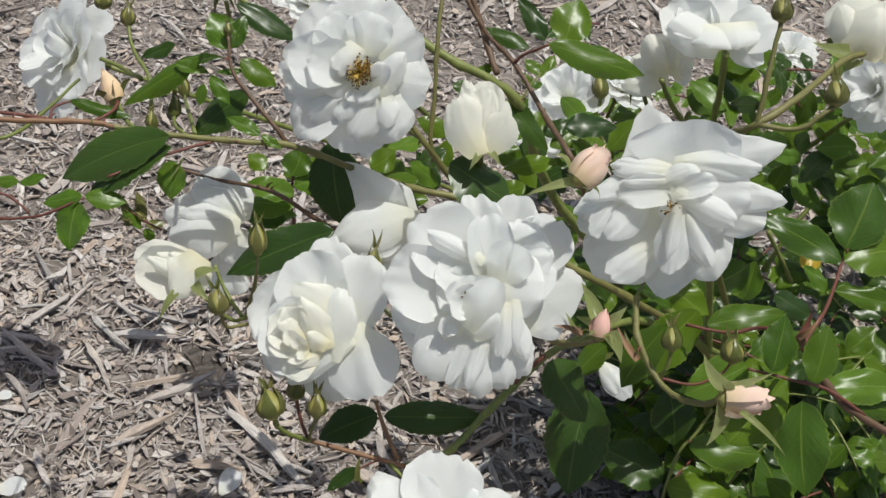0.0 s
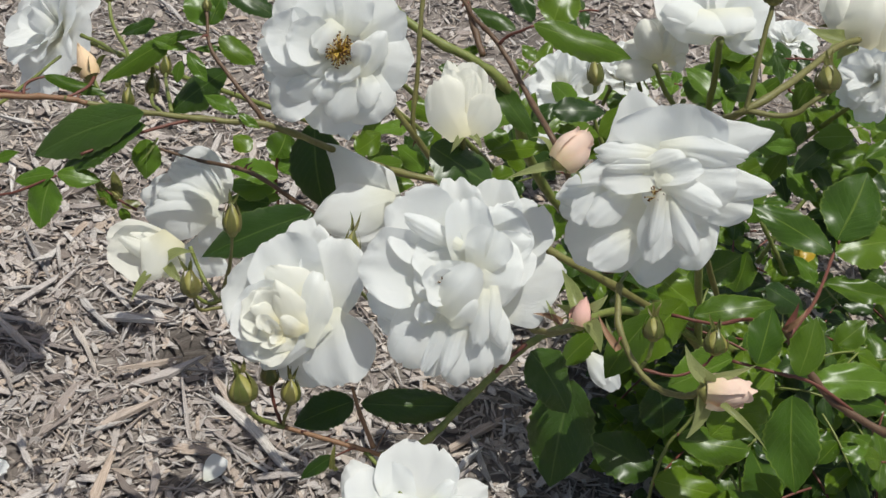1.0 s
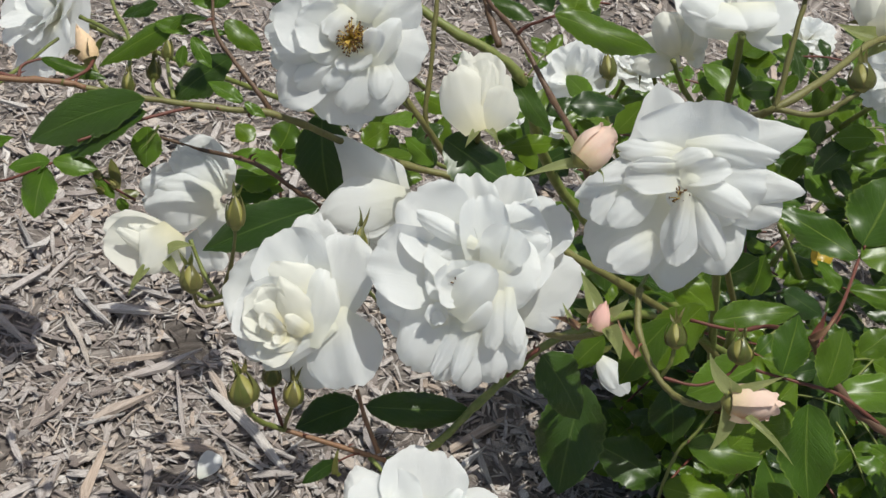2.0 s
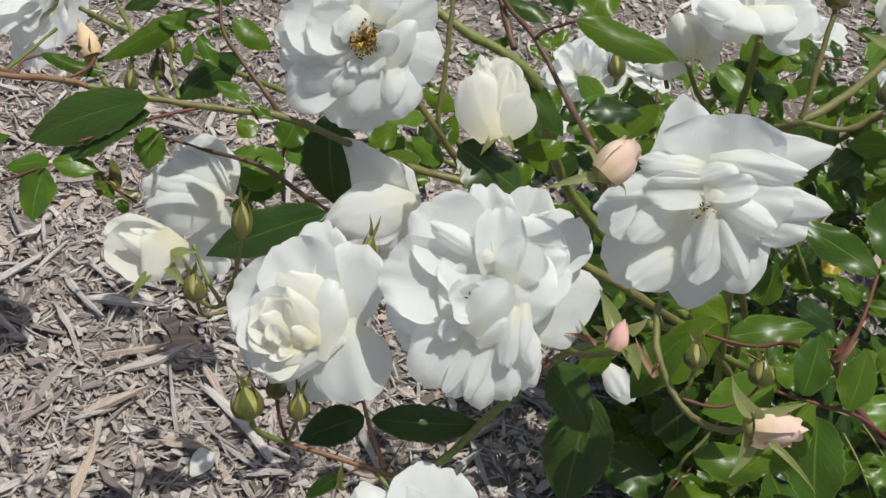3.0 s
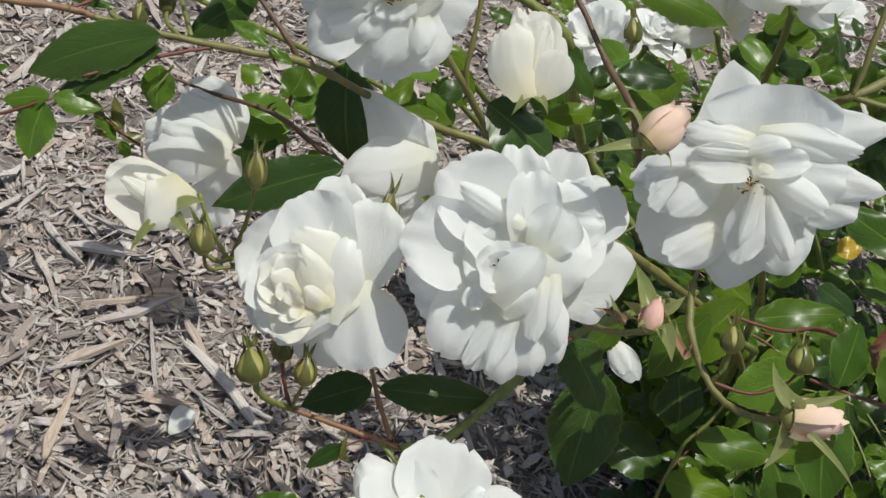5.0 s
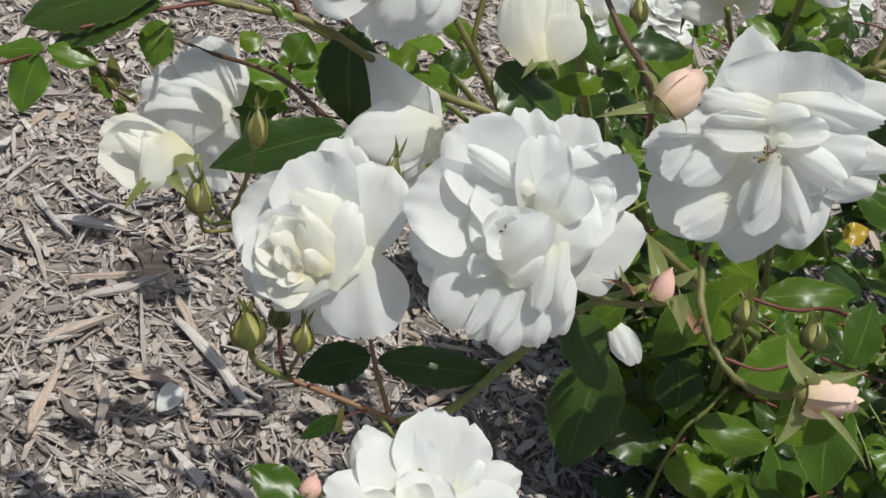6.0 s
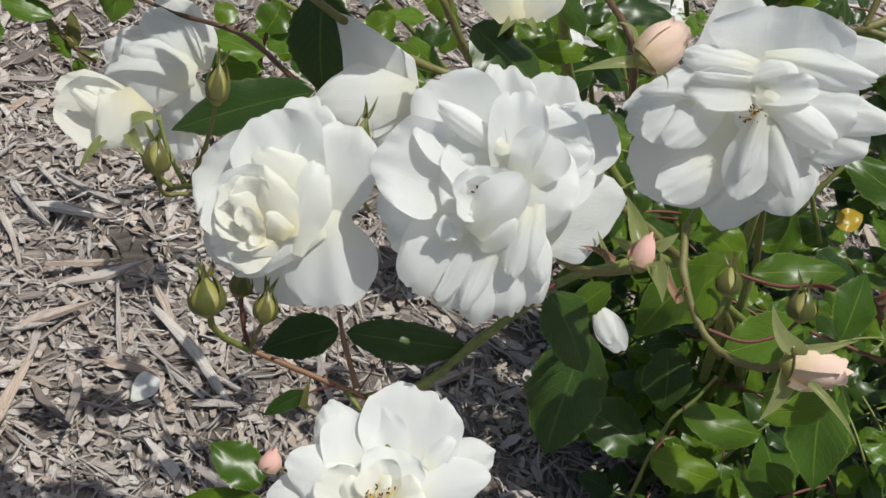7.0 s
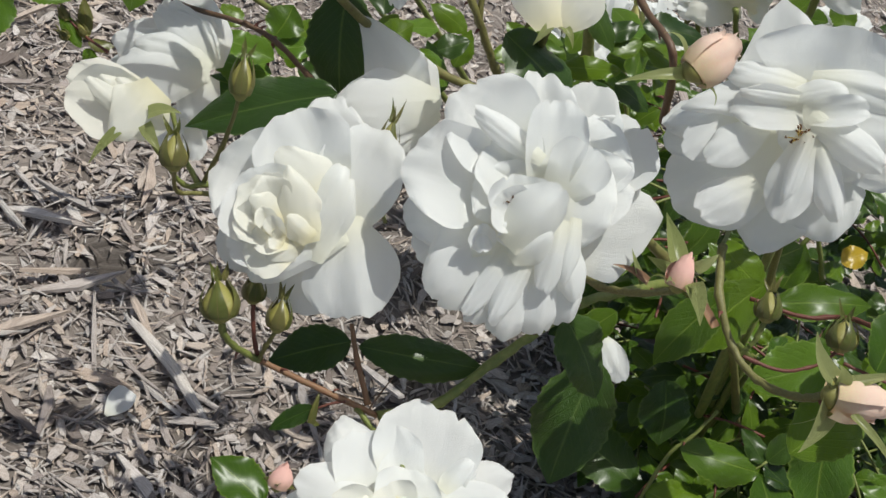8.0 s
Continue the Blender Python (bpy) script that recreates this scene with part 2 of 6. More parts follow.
def leaflet(parent, base, tip, width, material, roll=0, variant=None, label="", name="leaflet"):
    """One leaflet from base to tip; roll turns its blade round its midrib."""
    base, tip = Vector(base), Vector(tip)
    along = tip - base
    length = along.length
    y = along / length
    x = y.cross(UPWARD).normalized()
    z = x.cross(y)
    turn = Matrix.Rotation(radians(roll), 4, y)
    m = Matrix.Translation(base) @ turn @ Matrix((x, y, z)).transposed().to_4x4() @ Matrix.Diagonal((width * 1.06, length, (length + width) / 2, 1))
    if variant is None:
        variant = int(abs(base.x * 7919 + tip.z * 3571 + tip.y * 911) * 10) % 9
    ob = new(name, leaflet_data(material, variant))
    ob.parent = parent
    ob.matrix_basis = m
    return tagged(ob, label=label)


def compound_leaf(bush, base, way, length, material, rng, count=5):
    """A rose leaf: a thin stalk that carries paired leaflets and one at the end."""
    base, way = Vector(base), Vector(way).normalized()
    droop = Vector((0, 0, -0.25 * length))
    line = [base + way * length * t + droop * t * t for t in (0, 0.33, 0.66, 1.0)]
    bm = bmesh.new()
    tube(bm, smooth_path(line, 3), [0.0011] * 10, 5)
    leaf = place("leaf", bm, GREEN if rng.random() < 0.6 else RED, bush)
    across = way.cross(UPWARD).normalized()
    size = length * rng.uniform(0.52, 0.62)
    end = line[-1]
    leaflet(leaf, end, end + (way * 0.9 + Vector((0, 0, -0.25))).normalized() * size, size * rng.uniform(0.55, 0.66), material, rng.uniform(-15, 15))
    for k in range(count // 2):
        t = 0.92 - 0.42 * k
        p = base + way * length * t + droop * t * t
        for s in (-1, 1):
            d = (across * s + way * rng.uniform(0.25, 0.6) + Vector((0, 0, rng.uniform(-0.35, 0.05)))).normalized()
            ss = size * (0.88 - 0.12 * k) * rng.uniform(0.9, 1.1)
            leaflet(leaf, p, p + d * ss, ss * rng.uniform(0.55, 0.66), material, rng.uniform(-20, 20))
    return leaf


# ---- blooms and buds ----
DEPTH = 1.35
FACE = Matrix(((0.957, -0.279, 0.078), (0.247, 0.647, -0.721), (0.151, 0.709, 0.689))).to_4x4()


def petal(bloom, ang, reach, width, e0, e1, cup, z0, material, rng, r0=0.06, ruffle=1.0, project=True, point=0.0):
    """One petal in the bloom's own frame (z out of the flower). ang: its direction; e0, e1: rise in degrees at claw and rim;
    cup: how far its sides bend inwards, in degrees."""
    n = 10
    rise = [radians(e0 + (e1 - e0) * (i / n) ** 1.15) for i in range(n + 1)]
    rad, hgt = [0.0], [0.0]
    for i in range(n):
        a = 0.5 * (rise[i] + rise[i + 1])
        rad.append(rad[-1] + math.cos(a) / n)
        hgt.append(hgt[-1] + math.sin(a) / n)
    size = reach / max(rad[-1], 0.45) if project else reach
    c = radians(cup)
    seed = rng.uniform(0, 50)
    notch = rng.uniform(-0.02, 0.07)
    tip = rng.uniform(0.10, 0.30) + point
    lean = rng.uniform(-0.12, 0.12)
    curl = rng.uniform(0.02, 0.10)
    ca, sa = math.cos(radians(ang)), math.sin(radians(ang))

    def at(u, v):
        x = 2 * v - 1
        s = u * (1 - tip * abs(x) ** 2.4 * u ** 0.5 - notch * math.exp(-(x / 0.22) ** 2) * u ** 6)
        s *= 1 + (0.06 * noise.noise(Vector((x * 1.6, seed, 3))) + 0.03 * noise.noise(Vector((x * 5, seed, 7)))) * u * u
        k = min(s, 0.9999) * n
        i = int(k)
        f = k - i
        r = rad[i] + (rad[i + 1] - rad[i]) * f
        h = hgt[i] + (hgt[i + 1] - hgt[i]) * f
        a = rise[i] + (rise[i + 1] - rise[i]) * f
        w = 0.5 * width * (0.16 + 0.84 * math.sin(min(u / 0.72, 1.0) * math.pi / 2) ** 0.9) * (1 - 0.10 * max(0, u - 0.75) / 0.25)
        bend = x * c
        lat = w * (math.sin(bend) / c if abs(c) > 0.02 else x)
        inward = w * ((1 - math.cos(bend)) / c if abs(c) > 0.02 else 0.0)
        wob = ruffle * size * u ** 1.4 * (0.075 * noise.noise(Vector((x * 1.3, u * 1.5, seed))) + 0.034 * noise.noise(Vector((x * 3.0, u * 2.4, seed + 9)))
                                         + 0.016 * u * noise.noise(Vector((x * 6.5, u * 2.5, seed + 21))))
        roll_back = -curl * size * max(0.0, u - 0.78) ** 2 * 6 - 0.4 * curl * size * max(0.0, abs(x) - 0.7) ** 2 * 6 * u
        off = inward + wob + roll_back
        radial = r0 + r * size - math.sin(a) * off
        z = z0 + h * size + math.cos(a) * off
        lat += lean * size * u * u * 0.4
        return Vector((radial * ca - lat * sa, radial * sa + lat * ca, z))

    return place("petal", sheet(15, 14, at), material, bloom)


def shell(bl, k, origin, rows, material, seed, crumple=1.0):
    """Rounded petals given one by one in a bloom's own plan: rows of base x, y, tip x, y, width, height at base and at tip, dome along,
    dome across (below 0: hollow), width at the claw and, for some, how pointed and how far the midline bends aside; all in units of
    k metres from origin, y downwards."""
    for i, (bx, by, tx, ty, w, zb, zt, dome, bulge, claw, *more) in enumerate(rows):
        rng = random.Random(seed * 100 + i)
        point, bend = (list(more) + [0.0, 0.0])[:2]
        base = Vector((bx - origin[0], origin[1] - by, zb * DEPTH))
        way = Vector((tx - bx, by - ty, (zt - zb) * DEPTH))
        size = way.length
        side = Vector((-way.y, way.x, 0)).normalized()
        round_off, notch, slip, sd = rng.uniform(0.20, 0.30) - 0.2 * point, rng.uniform(-0.01, 0.05), rng.uniform(-0.05, 0.05), rng.uniform(0, 60)
        hollow = 1.9 * bulge + math.copysign(0.045 * w, bulge if bulge else 1)
        curl, folds, nick, nick_at = rng.uniform(-0.5, 1.5), rng.uniform(0.6, 1.3), rng.choice((0, 0, 0.05, 0.07)), rng.uniform(-0.7, 0.7)

        def at(u, v):
            x = 2 * v - 1
            s = u * (1 - (round_off * abs(x) ** 2.2 + point * abs(x) ** 1.15) * u ** 0.7 - notch * math.exp(-(x / 0.2) ** 2) * u ** 6)
            s += (0.06 * noise.noise(Vector((x * 1.7, sd, 3))) + 0.026 * noise.noise(Vector((x * 4.5, sd, 7))) + 0.011 * noise.noise(Vector((x * 13, sd, 9)))) * u * u
            s -= nick * math.exp(-((x - nick_at) / 0.05) ** 2) * u ** 8
            half = 0.53 * w * (1 + 0.12 * noise.noise(Vector((u * 2.0, sd, 5 if x > 0 else 11)))) * (claw + (1 - claw) * (math.sin(min(u / 0.66, 1.0) * math.pi / 2) if claw > 0.2 else min(u / 0.85, 1.0))) * (1 - 0.10 * max(0.0, u - 0.7) ** 2 / 0.09)
            p = base + way * s + side * (x * half + slip * size * u * u + bend * size * 4 * s * (1 - s))
            p.z += 1.4 * dome * 4 * s * (1 - 0.85 * s) * 0.9 - hollow * abs(x) ** 1.8 * min(1.0, 2.5 * u)
            p.z += crumple * u * (0.050 * size * noise.noise(Vector((x * 1.1, u * 1.5, sd))) + 0.022 * size * noise.noise(Vector((x * 3, u * 2.2, sd + 9)))
                        + 0.010 * size * u * noise.noise(Vector((x * 7, u * 3, sd + 21))))
            p.z += crumple * folds * u ** 0.7 * (0.040 * w * noise.noise(Vector((x * 2.4, sd + 30, u * 0.5))) + 0.006 * w * noise.noise(Vector((x * 5.0, sd + 35, u * 0.7))))
            p.z -= curl * size * max(0.0, u - 0.80) ** 2 * 1.6
            edge = max(0.0, max(u, abs(x)) - 0.66) / 0.34 * u
            p.z += edge * (0.034 * size * noise.noise(Vector((x * 3.4, u * 2.6, sd + 40))) + 0.012 * size * noise.noise(Vector((x * 9, u * 7, sd + 50))))
            return p * k

        place("petal", sheet(20, 20, at), material, bl)


def stamens(bloom, radius, count, rng, centre=(0, 0, 0), name="anther_tuft"):
    """Curved yellow filaments, each with a dark anther."""
    bm = bmesh.new()
    c = Vector(centre)
    for _ in range(count):
        a, lean, size = rng.uniform(0, math.tau), rng.uniform(0.25, 1.15), radius * rng.uniform(0.55, 1.0)
        d = Vector((math.cos(a) * math.sin(lean), math.sin(a) * math.sin(lean), math.cos(lean)))
        mid = c + d * size * 0.55 + Vector((0, 0, size * 0.12))
        tip = c + d * size
        first = len(bm.faces)
        tube(bm, [c + d * 0.1 * size, mid, tip], [0.0003, 0.00026, 0.0002], 4)
        bm.faces.ensure_lookup_table()
        for f in bm.faces[first:]:
            f.material_index = 0
        first = len(bm.faces)
        q = Vector((rng.uniform(-1, 1), rng.uniform(-1, 1), rng.uniform(-1, 1))).normalized() * 0.0009
        tube(bm, [tip - q, tip, tip + q], [0.0002, 0.0005, 0.0002], 5)
        bm.faces.ensure_lookup_table()
        for f in bm.faces[first:]:
            f.material_index = 1
    return tagged(place(name, bm, [FILAMENT, ANTHER], bloom, "golden stamens with dark brown anthers"), kind="stuff")


def sepal(parent, base, out, axis, size, width, material, back):
    """A narrow pointed sepal that leaves base along out and bends back."""
    side = Matrix.Rotation(math.sin(base.x * 9000 + out.z * 7) * 1.2, 3, out) @ out.cross(axis).normalized()

    def at(u, v):
        x = 2 * v - 1
        w = width * 0.5 * (1 - u) ** 0.8 * (0.55 + 1.3 * u * (1 - u) * 2)
        p = base + out * size * u * (1 - 0.25 * u) + axis * size * (u * (1 - u) * 0.35 - back * u * u)
        return p + side * x * w + axis * abs(x) * w * 0.35

    return place("sepal", sheet(8, 4, at), material, parent)


def lance(parent, base, tip, width, material, seed=1):
    """A long sepal: broad where it joins, folded, drawn out to a thin curled point."""
    base, tip = Vector(base), Vector(tip)
    way = tip - base
    side = way.cross(UPWARD).normalized()
    rise = side.cross(way).normalized()
    rng = random.Random(seed)
    bow, sway = rng.uniform(-0.16, 0.16), rng.uniform(-0.10, 0.10)

    def at(u, v):
        x = 2 * v - 1
        w = 0.5 * width * ((1 - u) ** 0.9 * (0.75 + 1.1 * u * (1 - u)) + 0.03)
        p = base + way * u + rise * way.length * bow * 4 * u * (1 - u) + side * way.length * sway * math.sin(3 * u)
        return p + side * x * w + rise * abs(x) * w * 0.5

    return place("sepal", sheet(12, 4, at), material, parent)


def bloom(bush, centre, rx=0, ry=0, rz=0, label="", deep=0.0, stalk=0.012, broad=1.0, tall=1.0):
    """The calyx of a rose at centre, facing the path, deep metres behind it; petals are added to it. rx, ry, rz lean it; broad and tall spread it."""
    bm = bmesh.new()
    line = [Vector((0, 0, z - deep)) for z in (-stalk - 0.02, -stalk, -0.009, -0.004, 0.001)]
    tube(bm, line, [0.0018, 0.002, 0.0038, 0.0048, 0.004], 10)
    ob = place("rose_bloom", bm, GREEN, bush, label)
    ob.matrix_basis = Matrix.Translation(centre) @ FACE @ pose(0, 0, 0, rx, ry, rz) @ Matrix.Diagonal((broad, tall, 1, 1))
    for k in range(5):
        a = k * math.tau / 5 + 0.3
        out = Vector((math.cos(a), math.sin(a), 0))
        sepal(ob, Vector((0, 0, -0.005 - deep)) + out * 0.004, out, Vector((0, 0, 1)), 0.017, 0.006, SEPAL, 0.9)
    return ob


def lay(bl, k, rows, material, rng, ruffle=1.0):
    """Petals from rows (dx, dy, width, rise at claw, rise at rim, cup, height and, for some, how pointed), in units of k metres."""
    for dx, dy, w, e0, e1, cup, z0, *point in rows:
        petal(bl, math.degrees(math.atan2(dy, dx)), math.hypot(dx, dy) * k, w * k, e0, e1, cup, z0 * k, material, rng,
              r0=0.001, ruffle=ruffle, project=e0 + e1 < 110, point=sum(point))


def rings(bl, radius, plan, material, rng, turn=(0, 0, 0)):
    """A whole rose from rings (count, reach, width, rise at claw, rise at rim, cup, height), in parts of its radius, leaning by turn."""
    for count, reach, w, e0, e1, cup, z0 in plan:
        start = rng.uniform(0, 360)
        for i in range(count):
            ob = petal(bl, start + 360 * i / count + rng.uniform(-10, 10), radius * reach * rng.uniform(0.88, 1.1), radius * w * rng.uniform(0.88, 1.12),
                  e0 + rng.uniform(-8, 8), e1 + rng.uniform(-12, 12), cup + rng.uniform(-8, 8), radius * z0, material, rng,
                  r0=radius * 0.05, project=e1 < 50)
            ob.matrix_basis = pose(0, 0, 0, *turn)


OPEN = [(7, 1.0, 0.85, 30, -8, 18, 0.0), (6, 0.85, 0.75, 42, 0, 24, 0.04), (6, 0.62, 0.62, 52, 22, 36, 0.06), (5, 0.42, 0.45, 66, 46, 50, 0.06)]


def bud(bush, base, tip, radius, kind="green", label="", flare=0.35, count=5):
    """A rosebud from base to tip: hip, body with a spiral of furled petals, pointed sepals."""
    base, tip = Vector(base), Vector(tip)
    axis = (tip - base).normalized()
    size = (tip - base).length * (0.86 if kind == "green" else 1.0)
    radius *= {"green": 1.18, "blush": 1.12}.get(kind, 1.0)
    body = {"green": BUDSKIN, "pink": PINK, "blush": BLUSH, "cream": APRICOT}[kind]
    bm = bmesh.new()
    line = [base + axis * size * t for t in (-0.16, -0.02, 0.05)]
    tube(bm, line, [0.0016, radius * 0.55, radius * 0.5], 10)
    ob = place("rosebud", bm, BUDSKIN, bush, label)
    a = axis.orthogonal().normalized()
    b = axis.cross(a)
    rng = random.Random(int(1e5 * (abs(base.x) + abs(base.z))))
    turn0 = rng.uniform(0, 6)

    def furled(u, v):
        turn = v * math.tau
        spiral = 0.90 + 0.20 * ((3 * v + 0.9 * u + turn0) % 1) * u ** 0.5 if kind != "green" else 1.0
        r = radius * max(0.0, math.sin(math.pi * min(1, 0.14 + 0.86 * u) ** 0.85)) ** 0.8 * spiral * (1 - 0.42 * u)
        if kind != "green":
            r = radius * math.sqrt(max(0.02, 1 - ((u - 0.42) / 0.62) ** 2)) * spiral * (1 + 0.06 * math.sin(turn * 2 + turn0) * u)
            turn += 0.5 * u
        return base + axis * size * u + (a * math.cos(turn) + b * math.sin(turn)) * max(r, 0.0002)

    if kind == "green":
        place("bud_body", sheet(12, 36, furled), body, ob)
    for k in range(0 if kind == "green" else 5):
        def folded(u, v, k=k):
            x = 2 * v - 1
            turn = turn0 + 2.3 * k + x * (1.75 - 0.45 * u) + 0.35 * u
            long = (0.90 + 0.05 * k) * u * (1 - 0.16 * x * x * u) + 0.03 * noise.noise(Vector((x * 3, k, turn0))) * u
            r = radius * (1.0 - 0.13 * k) * math.sqrt(max(0.06, 1 - ((long - 0.40) / 0.66) ** 2)) * (1 + 0.09 * x * min(1, 2 * u))
            r *= 1 - {"cream": 0.62, "pink": 0.35, "blush": 0.22}[kind] * u ** 2.5
            r += radius * {"cream": 0.1, "pink": 0.5, "blush": 1.0}[kind] * (0.9 if k < 3 else 0.3) * max(0.0, u - 0.86) ** 2 * 9 + 0.05 * radius * noise.noise(Vector((x * 2, u * 2, k + turn0)))
            return base + axis * size * long + (a * math.cos(turn) + b * math.sin(turn)) * r
        place("furled_petal", sheet(12, 14, folded), body, ob)
    for k in range(count):
        turn = k * math.tau / count + turn0
        out = a * math.cos(turn) + b * math.sin(turn)
        if kind == "green":
            def wrap(u, v, out=out, turn=turn):
                x = (2 * v - 1) * 0.66 * (1 - u) ** 1.1
                o = a * math.cos(turn + x) + b * math.sin(turn + x)
                r = radius * max(0.0, math.sin(math.pi * min(1, 0.14 + 0.80 * u) ** 0.85)) ** 0.8 * (1 - 0.40 * u) + 0.0006
                return base + axis * size * u * 1.22 + o * r
            place("sepal", sheet(9, 4, wrap), SEPAL, ob)
        else:
            sepal(ob, base + out * radius * 0.5, (out * (0.5 + flare) + axis * (0.75 - flare * 1.5)).normalized(), axis, size * rng.uniform(0.7, 1.05), radius * (1.1 if flare < 0.2 else 0.62), PALE if flare > 0.2 else SEPAL, flare)
    if kind == "green":
        for k in range(3):
            turn = k * math.tau / 3 + turn0
            out = a * math.cos(turn) + b * math.sin(turn)
            root = base + axis * size * 0.98 + out * radius * 0.18
            lance(ob, root, root + axis * size * rng.uniform(0.35, 0.75) + out * radius * rng.uniform(0.1, 0.7), radius * 0.42, SEPAL, k + int(1e4 * radius))
    return ob


# ---- ground ----
def height(x, y):
    """Uneven mulch, with one small hollow."""
    h = 0.010 * noise.noise(Vector((x * 5, y * 5, 0))) + 0.005 * noise.noise(Vector((x * 17, y * 17, 4)))
    return h - 0.050 * math.exp(-((x + 0.281) ** 2 + (y - 0.142) ** 2) / 0.020 ** 2) - 0.006


def stretch_out(t, near, far):
    return math.copysign(near * abs(t) + far * abs(t) ** 9, t)


def ground_at(u, v):
    x, y = stretch_out(2 * v - 1, 1.3, 300), 0.3 + stretch_out(2 * u - 1, 1.3, 300)
    return Vector((x, y, height(x, y) if abs(x) < 2 and abs(y) < 2 else -0.006))


ground = tagged(place("ground", sheet(150, 150, ground_at), SOIL), "grey-brown shredded wood mulch spread over garden bed", "mulch ground", kind="structure")


def chip_points(rng, x, y, size, wide, thick, tip):
    """Twelve corners of a split, bent and tapered chip that lies on the ground."""
    a = rng.uniform(0, math.tau)
    lean, bank = rng.gauss(0, tip), rng.gauss(0, 0.35)
    d = Vector((math.cos(a) * math.cos(lean), math.sin(a) * math.cos(lean), math.sin(lean)))
    s = d.cross(Vector((0, 0, 1))).normalized()
    n = s.cross(d)
    s, n = s * math.cos(bank) + n * math.sin(bank), n * math.cos(bank) - s * math.sin(bank)
    c = Vector((x, y, height(x, y) + thick * 0.6 + 0.007 * rng.random() ** 2 + abs(math.sin(lean)) * size * 0.35))
    out = []
    skew = rng.uniform(-0.6, 0.6) * wide
    sway, warp = rng.uniform(-0.09, 0.09) * size, rng.uniform(-0.04, 0.05) * size
    for e, w, t in ((-1, wide * rng.uniform(0.08, 0.75), rng.uniform(0.4, 1)), (rng.uniform(-0.4, 0.4), wide, 1), (1, wide * rng.uniform(0.03, 0.7), rng.uniform(0.3, 1))):
        mid = c + d * (e * size / 2) + s * (e * skew / 2 + sway * (1 - e * e)) + n * warp * (1 - e * e)
        for j in (-1, 1):
            torn = mid + d * rng.uniform(-0.10, 0.10) * size + s * (j * w * rng.uniform(0.4, 0.6))
            for k in (-1, 1):
                out.append(torn + n * k * t * thick / 2)
    return out


CHIP_FACES = ((0, 1, 3, 2), (8, 10, 11, 9)) + tuple(tuple(q + o for q in f) for o in (0, 4) for f in ((0, 4, 5, 1), (2, 3, 7, 6), (0, 2, 6, 4), (1, 5, 7, 3)))


def chip_shape(rng):
    if rng.random() < 0.66:
        return 0.006 + 0.028 * rng.random() ** 1.7, rng.uniform(0.0007, 0.0030), rng.uniform(0.0005, 0.0014)
    if rng.random() < 0.975:
        return 0.006 + 0.020 * rng.random() ** 1.4, rng.uniform(0.003, 0.010), rng.uniform(0.0007, 0.0018)
    return rng.uniform(0.04, 0.09), rng.uniform(0.005, 0.012), rng.uniform(0.002, 0.005)


def chip_mesh(name, groups):
    """One mesh from many chips, with the grain along each chip."""
    verts, faces, uvs = [], [], []
    for pts in groups:
        n = len(verts)
        verts += [tuple(p) for p in pts]
        for f in CHIP_FACES:
            faces.append([n + i for i in f])
            for i in f:
                uvs += [((i >> 1) & 1) * 0.5 + (i & 1) * 0.2 + (n % 97) * 0.37, (i >> 2) * 0.5 + (n % 89) * 0.53]
    data = bpy.data.meshes.new(name)
    data.from_pydata(verts, [], faces)
    data.uv_layers.new(name="UVMap").data.foreach_set("uv", uvs)
    data.materials.append(WOOD)
    return data


rng = random.Random(5)
scatter = []
for _ in range(60000):
    y = -0.25 + 1.9 * rng.random() ** 1.25
    x = rng.uniform(-0.75 - 0.35 * max(y, 0), 0.65 + 0.35 * max(y, 0))
    if rng.random() < 1.3 * math.exp(-((x + 0.285) ** 2 + (y - 0.14) ** 2) / 0.024 ** 2):
        continue
    scatter.append(chip_points(rng, x, y, *chip_shape(rng), 0.24))
for _ in range(18000):
    x, y = rng.uniform(-2.6, 2.6), rng.uniform(-2.2, 3.2)
    if not (-0.2 < y < 1.6 and -0.7 - 0.35 * max(y, 0) < x < 0.6 + 0.35 * max(y, 0)):
        size, wide, thick = chip_shape(rng)
        scatter.append(chip_points(rng, x, y, size * 1.7, wide * 2.0, thick * 1.5, 0.2))
tagged(new("mulch_chips", chip_mesh("mulch_chips", scatter)), "weathered grey shredded wood chips lying in garden bed", "wood mulch", kind="stuff")


